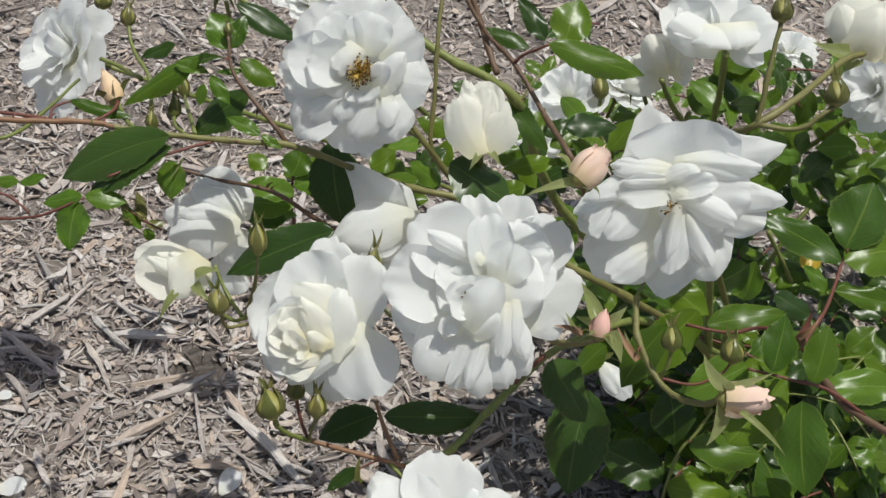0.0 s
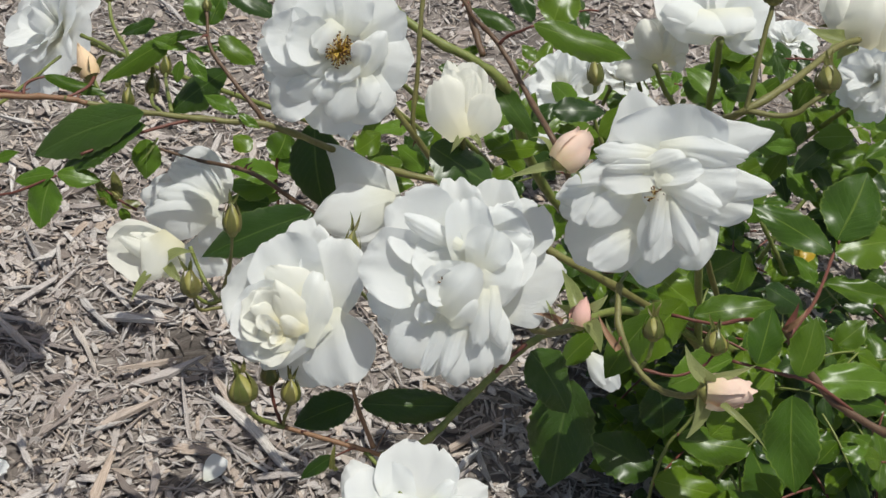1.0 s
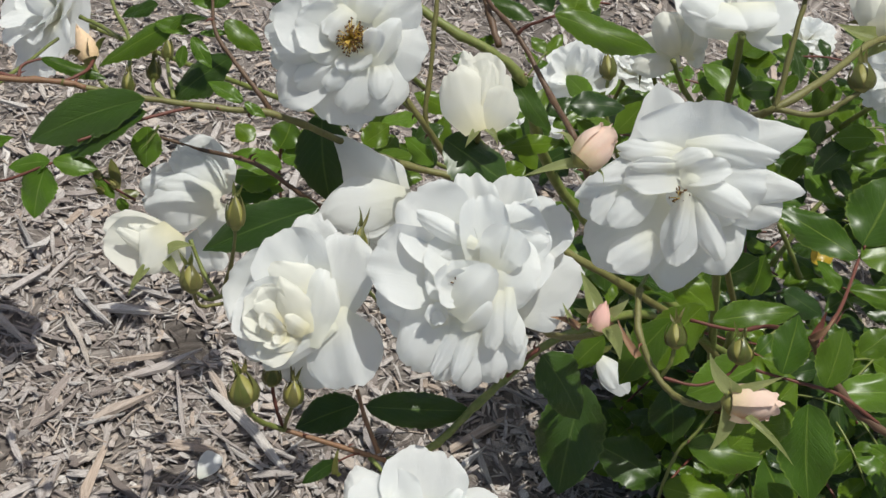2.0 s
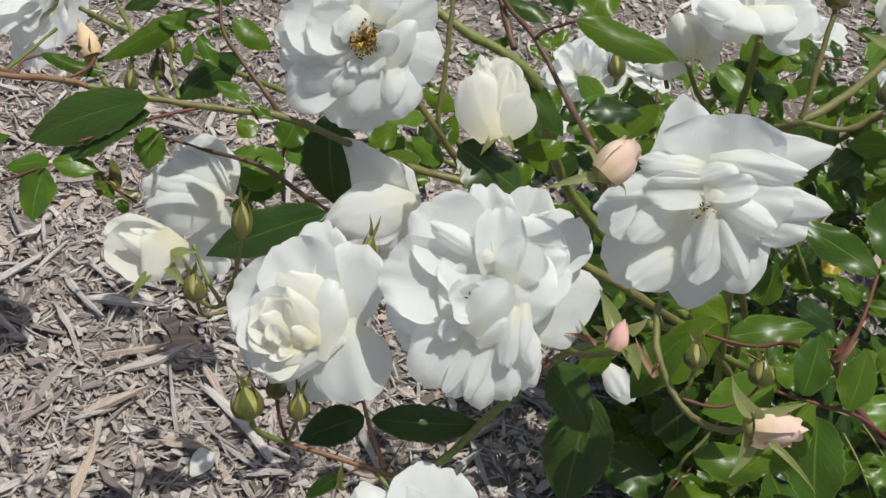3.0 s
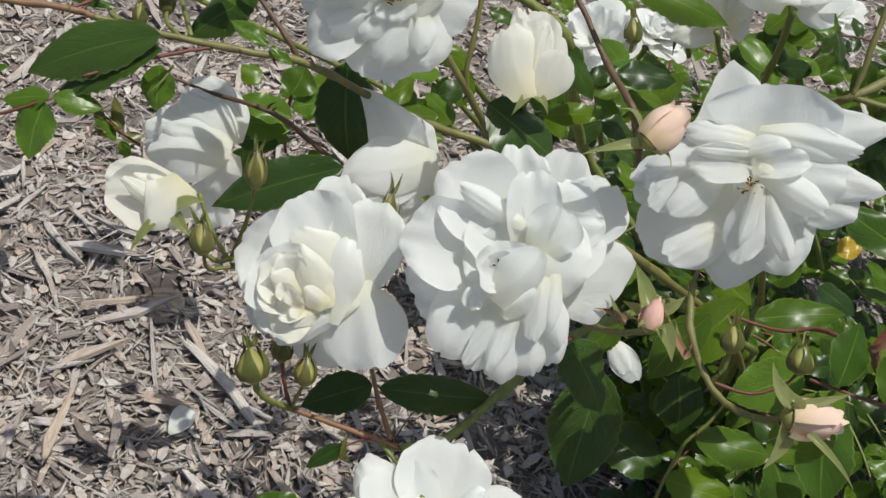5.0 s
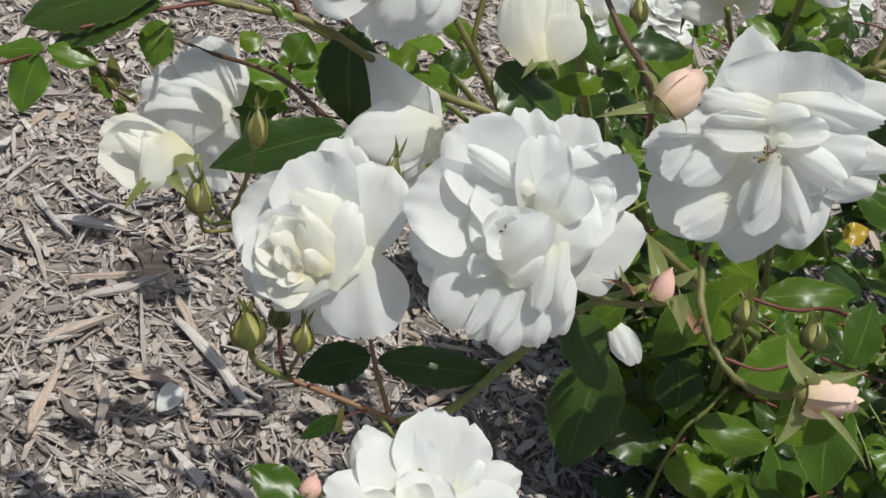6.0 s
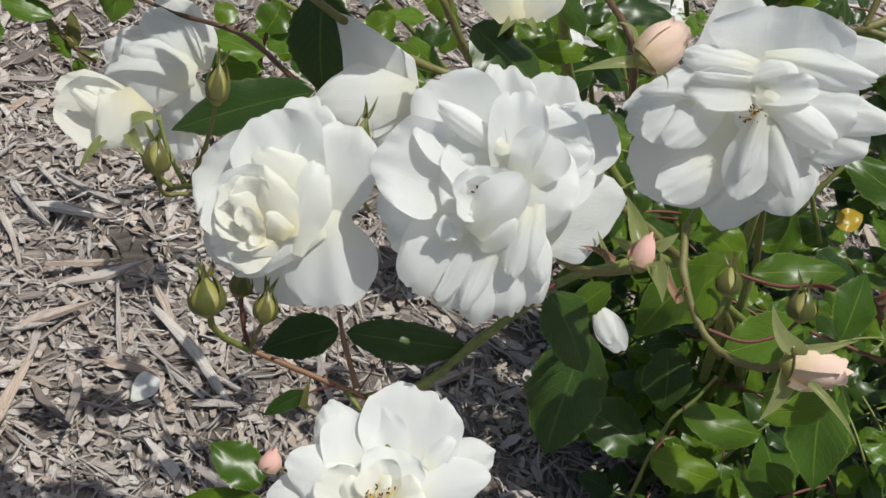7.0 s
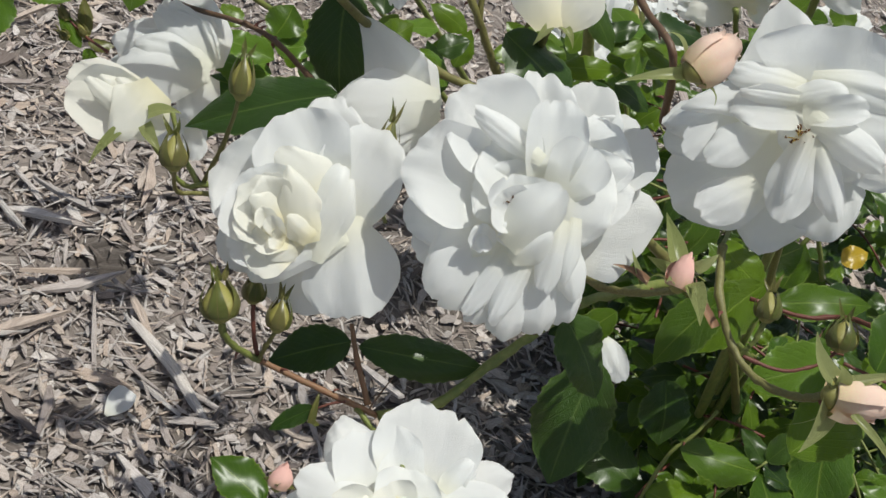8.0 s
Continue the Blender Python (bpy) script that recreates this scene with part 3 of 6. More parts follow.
def wood_chip(a, b, wide, seed):
    """A split slab of wood that lies between two spots on the mulch, with torn ends and a slight warp."""
    rng = random.Random(seed)
    mid = Vector(((a[0] + b[0]) / 2, (a[1] + b[1]) / 2, 0))
    size = math.hypot(b[0] - a[0], b[1] - a[1])
    thick, warp = rng.uniform(0.0015, 0.004), rng.uniform(-0.03, 0.06)
    ends = [(rng.uniform(-0.06, 0.16), rng.uniform(-0.16, 0.06)) for _ in range(6)]
    narrow, sway = rng.uniform(0.35, 0.9), rng.uniform(-0.06, 0.06)

    def top(u, v, lift):
        torn = ends[round(v * 5)]
        x = (u - 0.5 + (torn[0] * (1 - u) + torn[1] * u)) * size
        w = wide * (1 + (narrow - 1) * u) * (1 + 0.45 * noise.noise(Vector((u * 3, seed, 0))) + 0.3 * noise.noise(Vector((u * 9, seed, v * 5)))) * (1 - 0.45 * abs(2 * u - 1) ** 3)
        return Vector((x, (v - 0.5) * w + sway * size * (4 * u * (1 - u)), lift + warp * size * (4 * u * (1 - u)) + 0.16 * wide * noise.noise(Vector((u * 4, v * 4, seed)))))

    bm = sheet(9, 5, lambda u, v: top(u, v, thick * (1 - 0.6 * abs(2 * v - 1) ** 2)))
    low = sheet(9, 5, lambda u, v: top(u, v, 0.0))
    data = bpy.data.meshes.new("under")
    low.to_mesh(data)
    low.free()
    bm.from_mesh(data)
    bpy.data.meshes.remove(data)
    rims = [e for e in bm.edges if e.is_boundary]
    bmesh.ops.bridge_loops(bm, edges=rims)
    ob = place("wood_chip", bm, WOOD, ground)
    for poly in ob.data.polygons:
        poly.use_smooth = False
    ob.matrix_basis = pose(mid.x, mid.y, height(mid.x, mid.y) + 0.008, rng.gauss(0, 6), rng.gauss(0, 4), math.degrees(math.atan2(b[1] - a[1], b[0] - a[0])))
    return ob


# ---- the rose bushes ----
bush = tagged(new("rose_bush"), "white-flowering rose bush with glossy green leaves in mulch", "rose bush", "rose bushes")
back_bush = tagged(new("rose_bush"), "white rose bush with low dense foliage growing behind", "rose bush", "rose bushes")


left_rose = bloom(bush, (-0.058, -0.225, 0.483), 0, 0, 0, "half-open white rose with creamy spiral centre", 0.022)
rng = random.Random(11)
HEART = (520, 570)
shell(left_rose, 0.000289, HEART, [
    (565, 510, 562, 380, 104, -48, -42, 6, -4, 0.6), (518, 545, 402, 502, 140, -42, -30, 0, -10, 0.5), (505, 575, 426, 646, 104, -58, -62, 4, 4, 0.5),
    (555, 600, 562, 718, 146, -62, -72, 4, 4, 0.6), (606, 565, 648, 718, 134, -24, -30, 7, 5, 0.34), (560, 560, 560, 500, 150, -60, -50, 0, 0, 0.8), (540, 590, 460, 600, 130, -50, -42, 0, 0, 0.7),
    (602, 582, 640, 420, 124, -30, -18, 2, -7, 0.45), (570, 545, 506, 420, 142, -26, 2, 2, -10, 0.5)], WHITE, 11)
shell(left_rose, 0.000289, HEART, [
    (512, 592, 440, 526, 122, -16, 8, 2, -12, 0.6), (556, 632, 594, 488, 76, -10, 8, 8, 9, 0.6, 0.1), (610, 588, 468, 664, 52, -14, -6, 8, 9, 0.5),
    (520, 600, 440, 632, 78, -18, 2, 2, -7, 0.6)], WHITE, 12)
shell(left_rose, 0.000289, HEART, [
    (582, 556, 500, 474, 84, -4, 18, 2, 5, 0.6, 0.2), (525, 590, 456, 530, 92, -6, 16, 2, -10, 0.6), (556, 610, 516, 500, 62, 4, 28, 4, 6, 0.55, 0.2), (512, 575, 488, 516, 54, 2, 24, 2, -6, 0.6),
    (530, 612, 468, 646, 70, -8, 6, 2, -7, 0.6), (520, 580, 466, 552, 46, 8, 28, 3, 5, 0.6, 0.2), (545, 606, 500, 640, 44, -2, 8, 4, 6, 0.5, 0.2), (512, 592, 446, 580, 62, 0, 18, 0, -8, 0.6),
    (528, 606, 474, 612, 46, 4, 18, 0, -7, 0.6), (560, 604, 520, 572, 40, 8, 22, 3, 5, 0.6, 0.2), (508, 598, 482, 566, 30, 12, 32, 0, -6, 0.7), (516, 606, 500, 576, 26, 14, 32, 0, -6, 0.7), (522, 612, 500, 606, 28, 8, 24, 0, -6, 0.7)], CREAM, 13)

middle_rose = bloom(bush, (0.036, -0.207, 0.525), 0, 0, 0, "fully open white rose with ruffled layered petals", 0.022)
rng = random.Random(12)
HEART = (870, 520)
shell(middle_rose, 0.000278, HEART, [
    (850, 440, 804, 328, 84, -56, -50, 4, -4, 0.6), (925, 470, 954, 318, 104, -46, -40, 2, -8, 0.6), (945, 490, 1036, 372, 122, -46, -40, 2, -10, 0.5), (925, 545, 1084, 518, 186, -46, -50, 6, 6, 0.5, 0.25),
    (810, 545, 686, 558, 98, -52, -48, 2, -4, 0.6), (810, 560, 708, 614, 94, -54, -56, 2, 4, 0.6), (870, 580, 850, 660, 210, -54, -56, 2, 2, 0.8), (880, 500, 900, 400, 220, -54, -50, 2, 2, 0.8)], WHITE, 14)
shell(middle_rose, 0.000278, HEART, [
    (882, 490, 868, 314, 98, -36, -24, 0, -8, 0.55), (905, 500, 976, 376, 124, -30, -14, 0, -10, 0.5, 0, -0.08), (875, 475, 746, 360, 146, -28, -16, 2, -9, 0.5), (845, 510, 678, 482, 148, -30, -14, 0, -12, 0.5),
    (856, 555, 738, 676, 140, -28, -28, 8, 8, 0.45), (870, 580, 798, 706, 74, -18, -28, 6, 6, 0.5), (872, 585, 840, 726, 80, -14, -24, 6, 8, 0.5), (895, 590, 902, 716, 78, -16, -26, 6, 8, 0.5),
    (920, 560, 950, 698, 64, -20, -32, 6, 6, 0.5), (900, 500, 1024, 466, 116, -22, -8, 2, -8, 0.5)], WHITE, 15)
shell(middle_rose, 0.000278, HEART, [
    (890, 505, 902, 360, 88, -12, 8, 0, -11, 0.5), (900, 505, 996, 524, 126, -10, 6, 5, 5, 0.5), (872, 500, 800, 436, 110, -18, -10, 2, -8, 0.6), (870, 530, 790, 486, 100, -22, -14, 2, -7, 0.6),
    (905, 505, 952, 426, 88, -8, 10, 2, -9, 0.5), (880, 456, 770, 396, 38, 4, 10, 4, 5, 0.5), (862, 585, 788, 696, 36, -4, -12, 4, 5, 0.6), (876, 590, 834, 708, 38, 0, -8, 4, 5, 0.6),
    (918, 540, 902, 652, 44, 12, 2, 6, 8, 0.5), (938, 535, 932, 634, 34, 8, 0, 5, 7, 0.5), (925, 560, 960, 658, 44, 0, -8, 4, 6, 0.6), (808, 606, 796, 560, 40, -14, 8, 0, -9, 0.7),
    (800, 560, 808, 602, 32, -4, 6, 3, 6, 0.7)], WHITE, 16)
shell(middle_rose, 0.000278, HEART, [
    (858, 562, 850, 480, 96, -4, 20, 0, -13, 0.6), (870, 550, 812, 522, 70, -2, 22, 0, -10, 0.6), (860, 575, 828, 556, 44, 4, 20, 2, 6, 0.6), (838, 588, 914, 498, 80, 14, 30, 14, 14, 0.45, 0.04, 0.04), (846, 606, 900, 556, 54, 8, 16, 7, 9, 0.45, 0.1, -0.06)], WHITE, 17)
stamens(middle_rose, 0.006, 10, rng, (-0.010, 0.000, 0.003))

right_rose = bloom(bush, (0.129, -0.157, 0.575), 0, -18, 0, "blown white rose with folded, slightly browned petals", 0.022, broad=1.0)
rng = random.Random(13)
HEART = (1265, 370)
shell(right_rose, 0.000276, HEART, [
    (1262, 370, 1190, 380, 200, -62, -58, 0, 0, 0.8), (1262, 370, 1340, 370, 200, -62, -60, 0, 0, 0.8),
    (1245, 325, 1222, 146, 176, -52, -44, 2, -7, 0.5, 0.55), (1310, 300, 1490, 270, 104, -42, -34, 6, 5, 0.5, 0.4), (1300, 345, 1490, 378, 86, -44, -38, 6, 6, 0.5, 0.4), (1310, 370, 1438, 418, 92, -46, -48, 4, 4, 0.5),
    (1245, 420, 1222, 566, 170, -56, -66, 4, 4, 0.5, 0.5), (1285, 410, 1336, 524, 124, -50, -60, 4, 4, 0.5, 0.15), (1220, 368, 1050, 384, 104, -44, -40, 4, 5, 0.5), (1240, 390, 1070, 480, 160, -44, -46, 8, 7, 0.5),
    (1290, 320, 1304, 198, 210, -38, -16, 0, -8, 0.6, 0.1)], WHITE, 18, 1.5)
shell(right_rose, 0.000276, HEART, [
    (1270, 340, 1418, 352, 120, -22, -14, 5, 5, 0.6), (1255, 298, 1082, 346, 66, -22, -8, 6, 6, 0.4, 0.2), (1172, 340, 1090, 414, 62, -24, -10, 6, 7, 0.5), (1215, 350, 1058, 370, 66, -32, -22, 6, 6, 0.5),
    (1210, 362, 1126, 424, 60, -8, 4, 6, 8, 0.5), (1208, 448, 1126, 510, 70, -28, -16, 6, 7, 0.5), (1270, 283, 1450, 314, 58, -14, -2, 6, 8, 0.35, 0.2), (1300, 380, 1356, 430, 50, -14, -14, 3, 4, 0.5),
    (1280, 360, 1235, 392, 56, -24, -16, 4, 5, 0.6), (1270, 298, 1140, 288, 48, -20, -8, 6, 6, 0.4)], WHITE, 19, 1.5)
shell(right_rose, 0.000276, HEART, [
    (1288, 342, 1152, 336, 64, -6, 4, 2, -8, 0.6), (1234, 326, 1322, 300, 46, 0, 10, 6, 8, 0.5), (1272, 322, 1166, 314, 34, 2, 8, 5, 8, 0.6), (1262, 345, 1358, 334, 46, 4, 12, 2, -7, 0.6),
    (1272, 345, 1388, 414, 56, 8, 10, 7, 9, 0.55), (1276, 370, 1248, 508, 74, 6, -10, 7, 11, 0.42), (1288, 375, 1320, 502, 48, 4, -10, 6, 9, 0.5), (1276, 372, 1242, 484, 28, 14, 2, 5, 8, 0.6)], WHITE, 20, 1.1)
stamens(right_rose, 0.008, 26, rng, (-0.001, -0.003, -0.001))

top_rose = bloom(bush, (-0.066, -0.107, 0.586), 7, 0, 0, "open white rose showing golden stamens", 0.022, tall=1.03)
rng = random.Random(14)
HEART = (650, 55)
shell(top_rose, 0.000296, HEART, [
    (650, 60, 560, 60, 180, -50, -46, 0, 0, 0.8), (650, 60, 740, 60, 180, -50, -48, 0, 0, 0.8),
    (650, 120, 650, 228, 46, -48, -58, 3, 4, 0.7), (642, 100, 612, 214, 132, -42, -50, 6, 8, 0.5), (700, 70, 792, 98, 108, -38, -38, 6, 6, 0.5), (690, 30, 776, -22, 108, -40, -32, 4, 4, 0.5),
    (675, 10, 728, -78, 100, -42, -36, 4, 0, 0.5), (645, 10, 640, -98, 120, -42, -36, 4, 0, 0.5), (615, 20, 548, -72, 120, -40, -34, 4, 0, 0.5), (610, 50, 492, 28, 112, -38, -30, 2, -6, 0.5),
    (610, 75, 488, 86, 66, -46, -42, 4, 6, 0.5), (625, 95, 508, 166, 88, -36, -30, 2, -8, 0.5), (680, 90, 718, 196, 112, -28, -38, 6, 8, 0.4)], WHITE, 24)
shell(top_rose, 0.000296, HEART, [
    (625, 50, 512, 12, 104, -22, -8, 2, -8, 0.5), (632, 72, 502, 84, 52, -18, -12, 5, 8, 0.5), (650, 92, 540, 132, 58, -22, -16, 5, 8, 0.5), (660, 95, 598, 148, 50, -18, -14, 5, 8, 0.5),
    (690, 90, 622, 186, 70, -20, -22, 6, 10, 0.5), (690, 95, 700, 170, 60, -20, -24, 6, 8, 0.5), (682, 110, 740, 22, 54, -18, 0, 5, 10, 0.5), (635, 30, 598, -56, 96, -22, -6, 2, -6, 0.5), (665, 25, 690, -56, 90, -22, -8, 2, -6, 0.5)], WHITE, 25)
shell(top_rose, 0.000296, HEART, [
    (640, 52, 556, 20, 92, -12, 6, 0, -10, 0.5), (645, 72, 570, 78, 56, -14, -4, 4, 6, 0.5), (690, 92, 704, 42, 38, -8, 12, 2, -8, 0.6), (655, 80, 660, 120, 70, -16, -8, 2, -4, 0.6),
    (654, 6, 612, 58, 56, 2, 6, 8, 10, 0.6)], WHITE, 26)
shell(top_rose, 0.000296, HEART, [(654, 40, 640, 84, 66, -10, -10, 0, -6, 0.8), (650, 70, 672, 40, 60, -10, -6, 0, -6, 0.8)], CREAM, 27)
stamens(top_rose, 0.0135, 170, rng, (0.001, -0.001, -0.005))

low_rose = bloom(bush, (0.035, -0.299, 0.410), -22, 0, 0, "open white rose hanging low over the mulch", 0.022)
rng = random.Random(15)
HEART = (720, 872)
shell(low_rose, 0.000254, HEART, [
    (720, 870, 640, 880, 200, -50, -48, 0, 0, 0.8), (720, 870, 800, 880, 200, -50, -48, 0, 0, 0.8), (690, 830, 600, 690, 92, -42, -36, 4, 4, 0.8), (770, 830, 926, 756, 88, -42, -36, 5, 6, 0.5),
    (700, 890, 524, 862, 130, -40, -38, 5, 6, 0.5), (705, 900, 568, 972, 124, -40, -42, 5, 6, 0.5), (720, 900, 660, 1016, 132, -38, -44, 5, 6, 0.5), (745, 900, 788, 1016, 132, -38, -44, 5, 6, 0.5), (765, 885, 894, 936, 124, -36, -38, 5, 6, 0.5),
    (750, 830, 782, 652, 168, -38, -24, 2, -7, 0.62, -0.08), (705, 840, 676, 700, 150, -32, -22, 2, -6, 0.7, -0.05)], WHITE, 28)
shell(low_rose, 0.000254, HEART, [
    (755, 850, 922, 806, 122, -24, -12, 4, 8, 0.4, 0.3), (800, 800, 846, 742, 44, -22, -12, 3, 6, 0.6), (705, 855, 552, 792, 104, -26, -12, 4, 8, 0.5), (730, 860, 748, 770, 110, -22, -8, 1, -10, 0.6), (705, 885, 640, 940, 96, -18, -12, 4, 6, 0.5),
    (750, 885, 832, 926, 96, -18, -12, 4, 6, 0.5), (726, 895, 728, 968, 100, -18, -14, 4, 6, 0.5)], WHITE, 29)
shell(low_rose, 0.000254, HEART, [
    (712, 875, 604, 850, 92, -14, 2, 2, -8, 0.5), (735, 865, 700, 806, 80, -14, 6, 1, -10, 0.6), (700, 885, 660, 830, 56, -8, 8, 3, 6, 0.6), (745, 868, 800, 850, 70, -14, 0, 2, -6, 0.6), (715, 840, 738, 846, 50, 2, 8, 4, 6, 0.7)], CREAM, 30)
stamens(low_rose, 0.0115, 90, rng, (0, -0.001, -0.004))

cup_rose = bloom(bush, (-0.155, -0.133, 0.4615), 0, 0, 0, "cupped half-open white rose seen from beside", 0.022)
rng = random.Random(21)
HEART = (330, 340)
shell(cup_rose, 0.000330, HEART, [
    (375, 400, 330, 480, 84, -36, -50, 4, 4, 0.5), (372, 430, 384, 480, 36, -36, -46, 3, 4, 0.6), (305, 345, 238, 348, 44, -32, -30, 3, 3, 0.6), (310, 360, 262, 392, 50, -34, -36, 3, 3, 0.6),
    (388, 330, 322, 222, 100, -42, -38, 4, -5, 0.45), (396, 336, 362, 226, 62, -34, -38, 6, 5, 0.4, 0.1, -0.05), (388, 344, 258, 288, 112, -32, -20, 10, 6, 0.4, 0.2),
    (396, 335, 312, 246, 66, -14, -4, 8, -4, 0.5, 0.2), (396, 352, 366, 426, 60, -10, -18, 6, 6, 0.5)], WHITE, 21)
shell(cup_rose, 0.000330, HEART, [
    (398, 340, 340, 262, 58, -8, -4, 7, 5, 0.4, 0.15), (396, 338, 322, 250, 64, -12, -4, 8, 4, 0.4, 0.25), (392, 348, 246, 308, 88, -12, -10, 12, 5, 0.35, 0.15), (398, 343, 304, 266, 68, -2, 4, 9, 4, 0.35, 0.25, -0.05), (398, 345, 276, 316, 60, 2, 4, 12, 4, 0.35, 0.2, -0.04), (398, 350, 260, 360, 96, 6, 2, 14, 8, 0.3, 0.1)], WHITE, 41)

side_rose = bloom(bush, (-0.040, -0.122, 0.482), 0, 0, 0, "half-open white rose seen from beside", 0.022)
rng = random.Random(22)
HEART = (680, 370)
shell(side_rose, 0.000323, HEART, [
    (735, 360, 676, 262, 66, -54, -48, 6, 4, 0.6, 0.25), (704, 372, 600, 230, 104, -46, -32, 5, -6, 0.7, 0.42, -0.03),
    (735, 385, 666, 474, 64, -36, -46, 5, 5, 0.5), (740, 362, 652, 424, 66, -24, -22, 8, 6, 0.5), (742, 358, 606, 428, 64, -16, -10, 9, 6, 0.5, 0.1),
    (745, 350, 572, 390, 98, -8, 0, 12, 8, 0.30, 0.2)], WHITE, 22)

small_rose = bloom(bush, (-0.148, -0.210, 0.491), 0, 0, 0, "just opening creamy white rosebud with pale sepals", 0.022)
rng = random.Random(23)
HEART = (250, 430)
shell(small_rose, 0.000295, HEART, [
    (305, 425, 174, 396, 76, -32, -18, -2, 3, 0.5), (306, 440, 178, 428, 104, -22, -4, -10, -13, 0.6),
    (288, 454, 210, 402, 30, -8, 4, 2, 4, 0.8), (292, 440, 226, 396, 30, -14, -2, 2, 4, 0.8), (300, 430, 250, 398, 26, -14, -4, 2, 4, 0.8), (318, 404, 252, 486, 92, 2, 6, 7, 7, 0.5, 0.35)], CREAM, 23)

pale_rose = bloom(bush, (0.012, -0.111, 0.569), 0, 0, 0, "opening creamy white rosebud on upright stem", 0.022)
rng = random.Random(24)
HEART = (892, 180)
shell(pale_rose, 0.000297, HEART, [
    (892, 215, 900, 92, 78, -26, -14, 2, -6, 0.6), (908, 218, 946, 132, 48, -18, -16, 3, 5, 0.5), (880, 200, 868, 88, 40, -14, -6, 3, 4, 0.7), (898, 222, 906, 106, 66, -12, -2, 2, 4, 0.6),
    (884, 205, 866, 104, 44, -6, 2, 3, 4, 0.7), (890, 215, 912, 116, 40, -4, 2, 2, 4, 0.6, 0.1), (896, 240, 944, 164, 70, -2, 8, 1, 4, 0.42, -0.05, -0.04), (884, 244, 846, 126, 84, 0, 14, 0, 5, 0.46, -0.05, 0.03)], CREAM, 24)

far_left_rose = bloom(bush, (-0.373, 0.126, 0.382), -10, -38, 0, "open white rose turned away on its stem")
rings(far_left_rose, 0.0551, OPEN, WHITE, random.Random(25))

far_rose = bloom(back_bush, (0.155, 0.147, 0.517), 0, 0, 0, "wide open white rose seen from beside", 0.022)
rng = random.Random(26)
HEART = (1278, 50)
shell(far_rose, 0.000432, HEART, [
    (1276, 80, 1270, -34, 130, -40, -50, -6, -14, 0.5), (1270, 84, 1196, -14, 96, -28, -36, -4, -12, 0.4), (1290, 80, 1340, -10, 110, -32, -40, -4, -12, 0.4), (1290, 80, 1376, 34, 84, -18, -10, 4, -4, 0.4),
    (1272, 88, 1186, 34, 70, -8, 4, 8, 8, 0.5), (1262, 40, 1252, 88, 110, -6, 12, 4, 8, 0.8), (1300, 60, 1342, 120, 52, -12, -14, 4, 6, 0.6), (1300, 40, 1300, 90, 90, -4, 8, 4, 8, 0.8), (1215, 40, 1205, 66, 60, 0, 8, 2, 4, 0.8)], WHITE, 31)

far_bud = bloom(back_bush, (0.116, 0.140, 0.486), 0, 0, 0, "opening creamy white rosebud among spent petals", 0.022)
rng = random.Random(27)
HEART = (1172, 100)
shell(far_bud, 0.000441, HEART, [
    (1190, 128, 1218, 72, 56, -26, -24, 4, 6, 0.6), (1196, 125, 1230, 120, 44, -28, -30, 4, 6, 0.6), (1165, 128, 1124, 92, 46, -26, -22, 4, 6, 0.6), (1185, 130, 1104, 142, 46, -24, -26, 4, 6, 0.6), (1180, 100, 1185, 56, 50, -18, -12, 4, 4, 0.7),
    (1182, 126, 1176, 62, 44, -10, -4, 6, 10, 0.6), (1180, 126, 1146, 62, 52, -6, 2, 10, 14, 0.6), (1188, 124, 1198, 76, 26, -4, 0, 5, 8, 0.6)], CREAM, 32)

far_rose = bloom(back_bush, (0.048, 0.294, 0.322), -25, -25, 0, "open white rose low among leaves")
rings(far_rose, 0.0427, OPEN, WHITE, random.Random(28))

far_rose = bloom(back_bush, (0.091, 0.320, 0.329), -40, 25, 0, "open white rose low among leaves")
rings(far_rose, 0.0343, OPEN, WHITE, random.Random(29))

far_rose = bloom(back_bush, (0.103, 0.187, 0.435), -40, -20, 0, "open white rose low among leaves")
rings(far_rose, 0.0218, OPEN, WHITE, random.Random(33))

far_rose = bloom(back_bush, (0.255, 0.451, 0.329), -40, 0, 0, "small open white rose low in shade")
rings(far_rose, 0.0307, OPEN, WHITE, random.Random(30))

far_rose = bloom(back_bush, (0.288, 0.161, 0.482), -10, -50, 0, "open white rose at edge of bush")
rings(far_rose, 0.0331, OPEN, WHITE, random.Random(31))

far_rose = bloom(back_bush, (-0.169, 0.147, 0.463), -40, 10, 0, "open white rose behind stems")
rings(far_rose, 0.0306, OPEN, WHITE, random.Random(32))

far_rose = bloom(back_bush, (-0.261, 0.183, 0.442), -40, 0, 0, "open white rose behind stems")
rings(far_rose, 0.0205, OPEN, WHITE, random.Random(34))

far_rose = bloom(back_bush, (0.025, 0.241, 0.312), -20, 10, 0, "fading white rose deep among leaves")
rings(far_rose, 0.0256, OPEN, WHITE, random.Random(35))

corner_rose = bloom(bush, (0.233, 0.028, 0.599), 0, 0, 0, "opening white rosebud with large sepals", 0.022)
rng = random.Random(36)
HEART = (1530, 60)
shell(corner_rose, 0.000362, HEART, [
    (1530, 98, 1540, -20, 110, -26, -20, 8, 8, 0.6), (1520, 100, 1496, 4, 56, -12, -8, 10, 12, 0.6), (1545, 100, 1600, 10, 96, -10, 0, 16, 18, 0.6), (1520, 102, 1556, 20, 92, -2, 6, 22, 26, 0.55)], CREAM, 33)

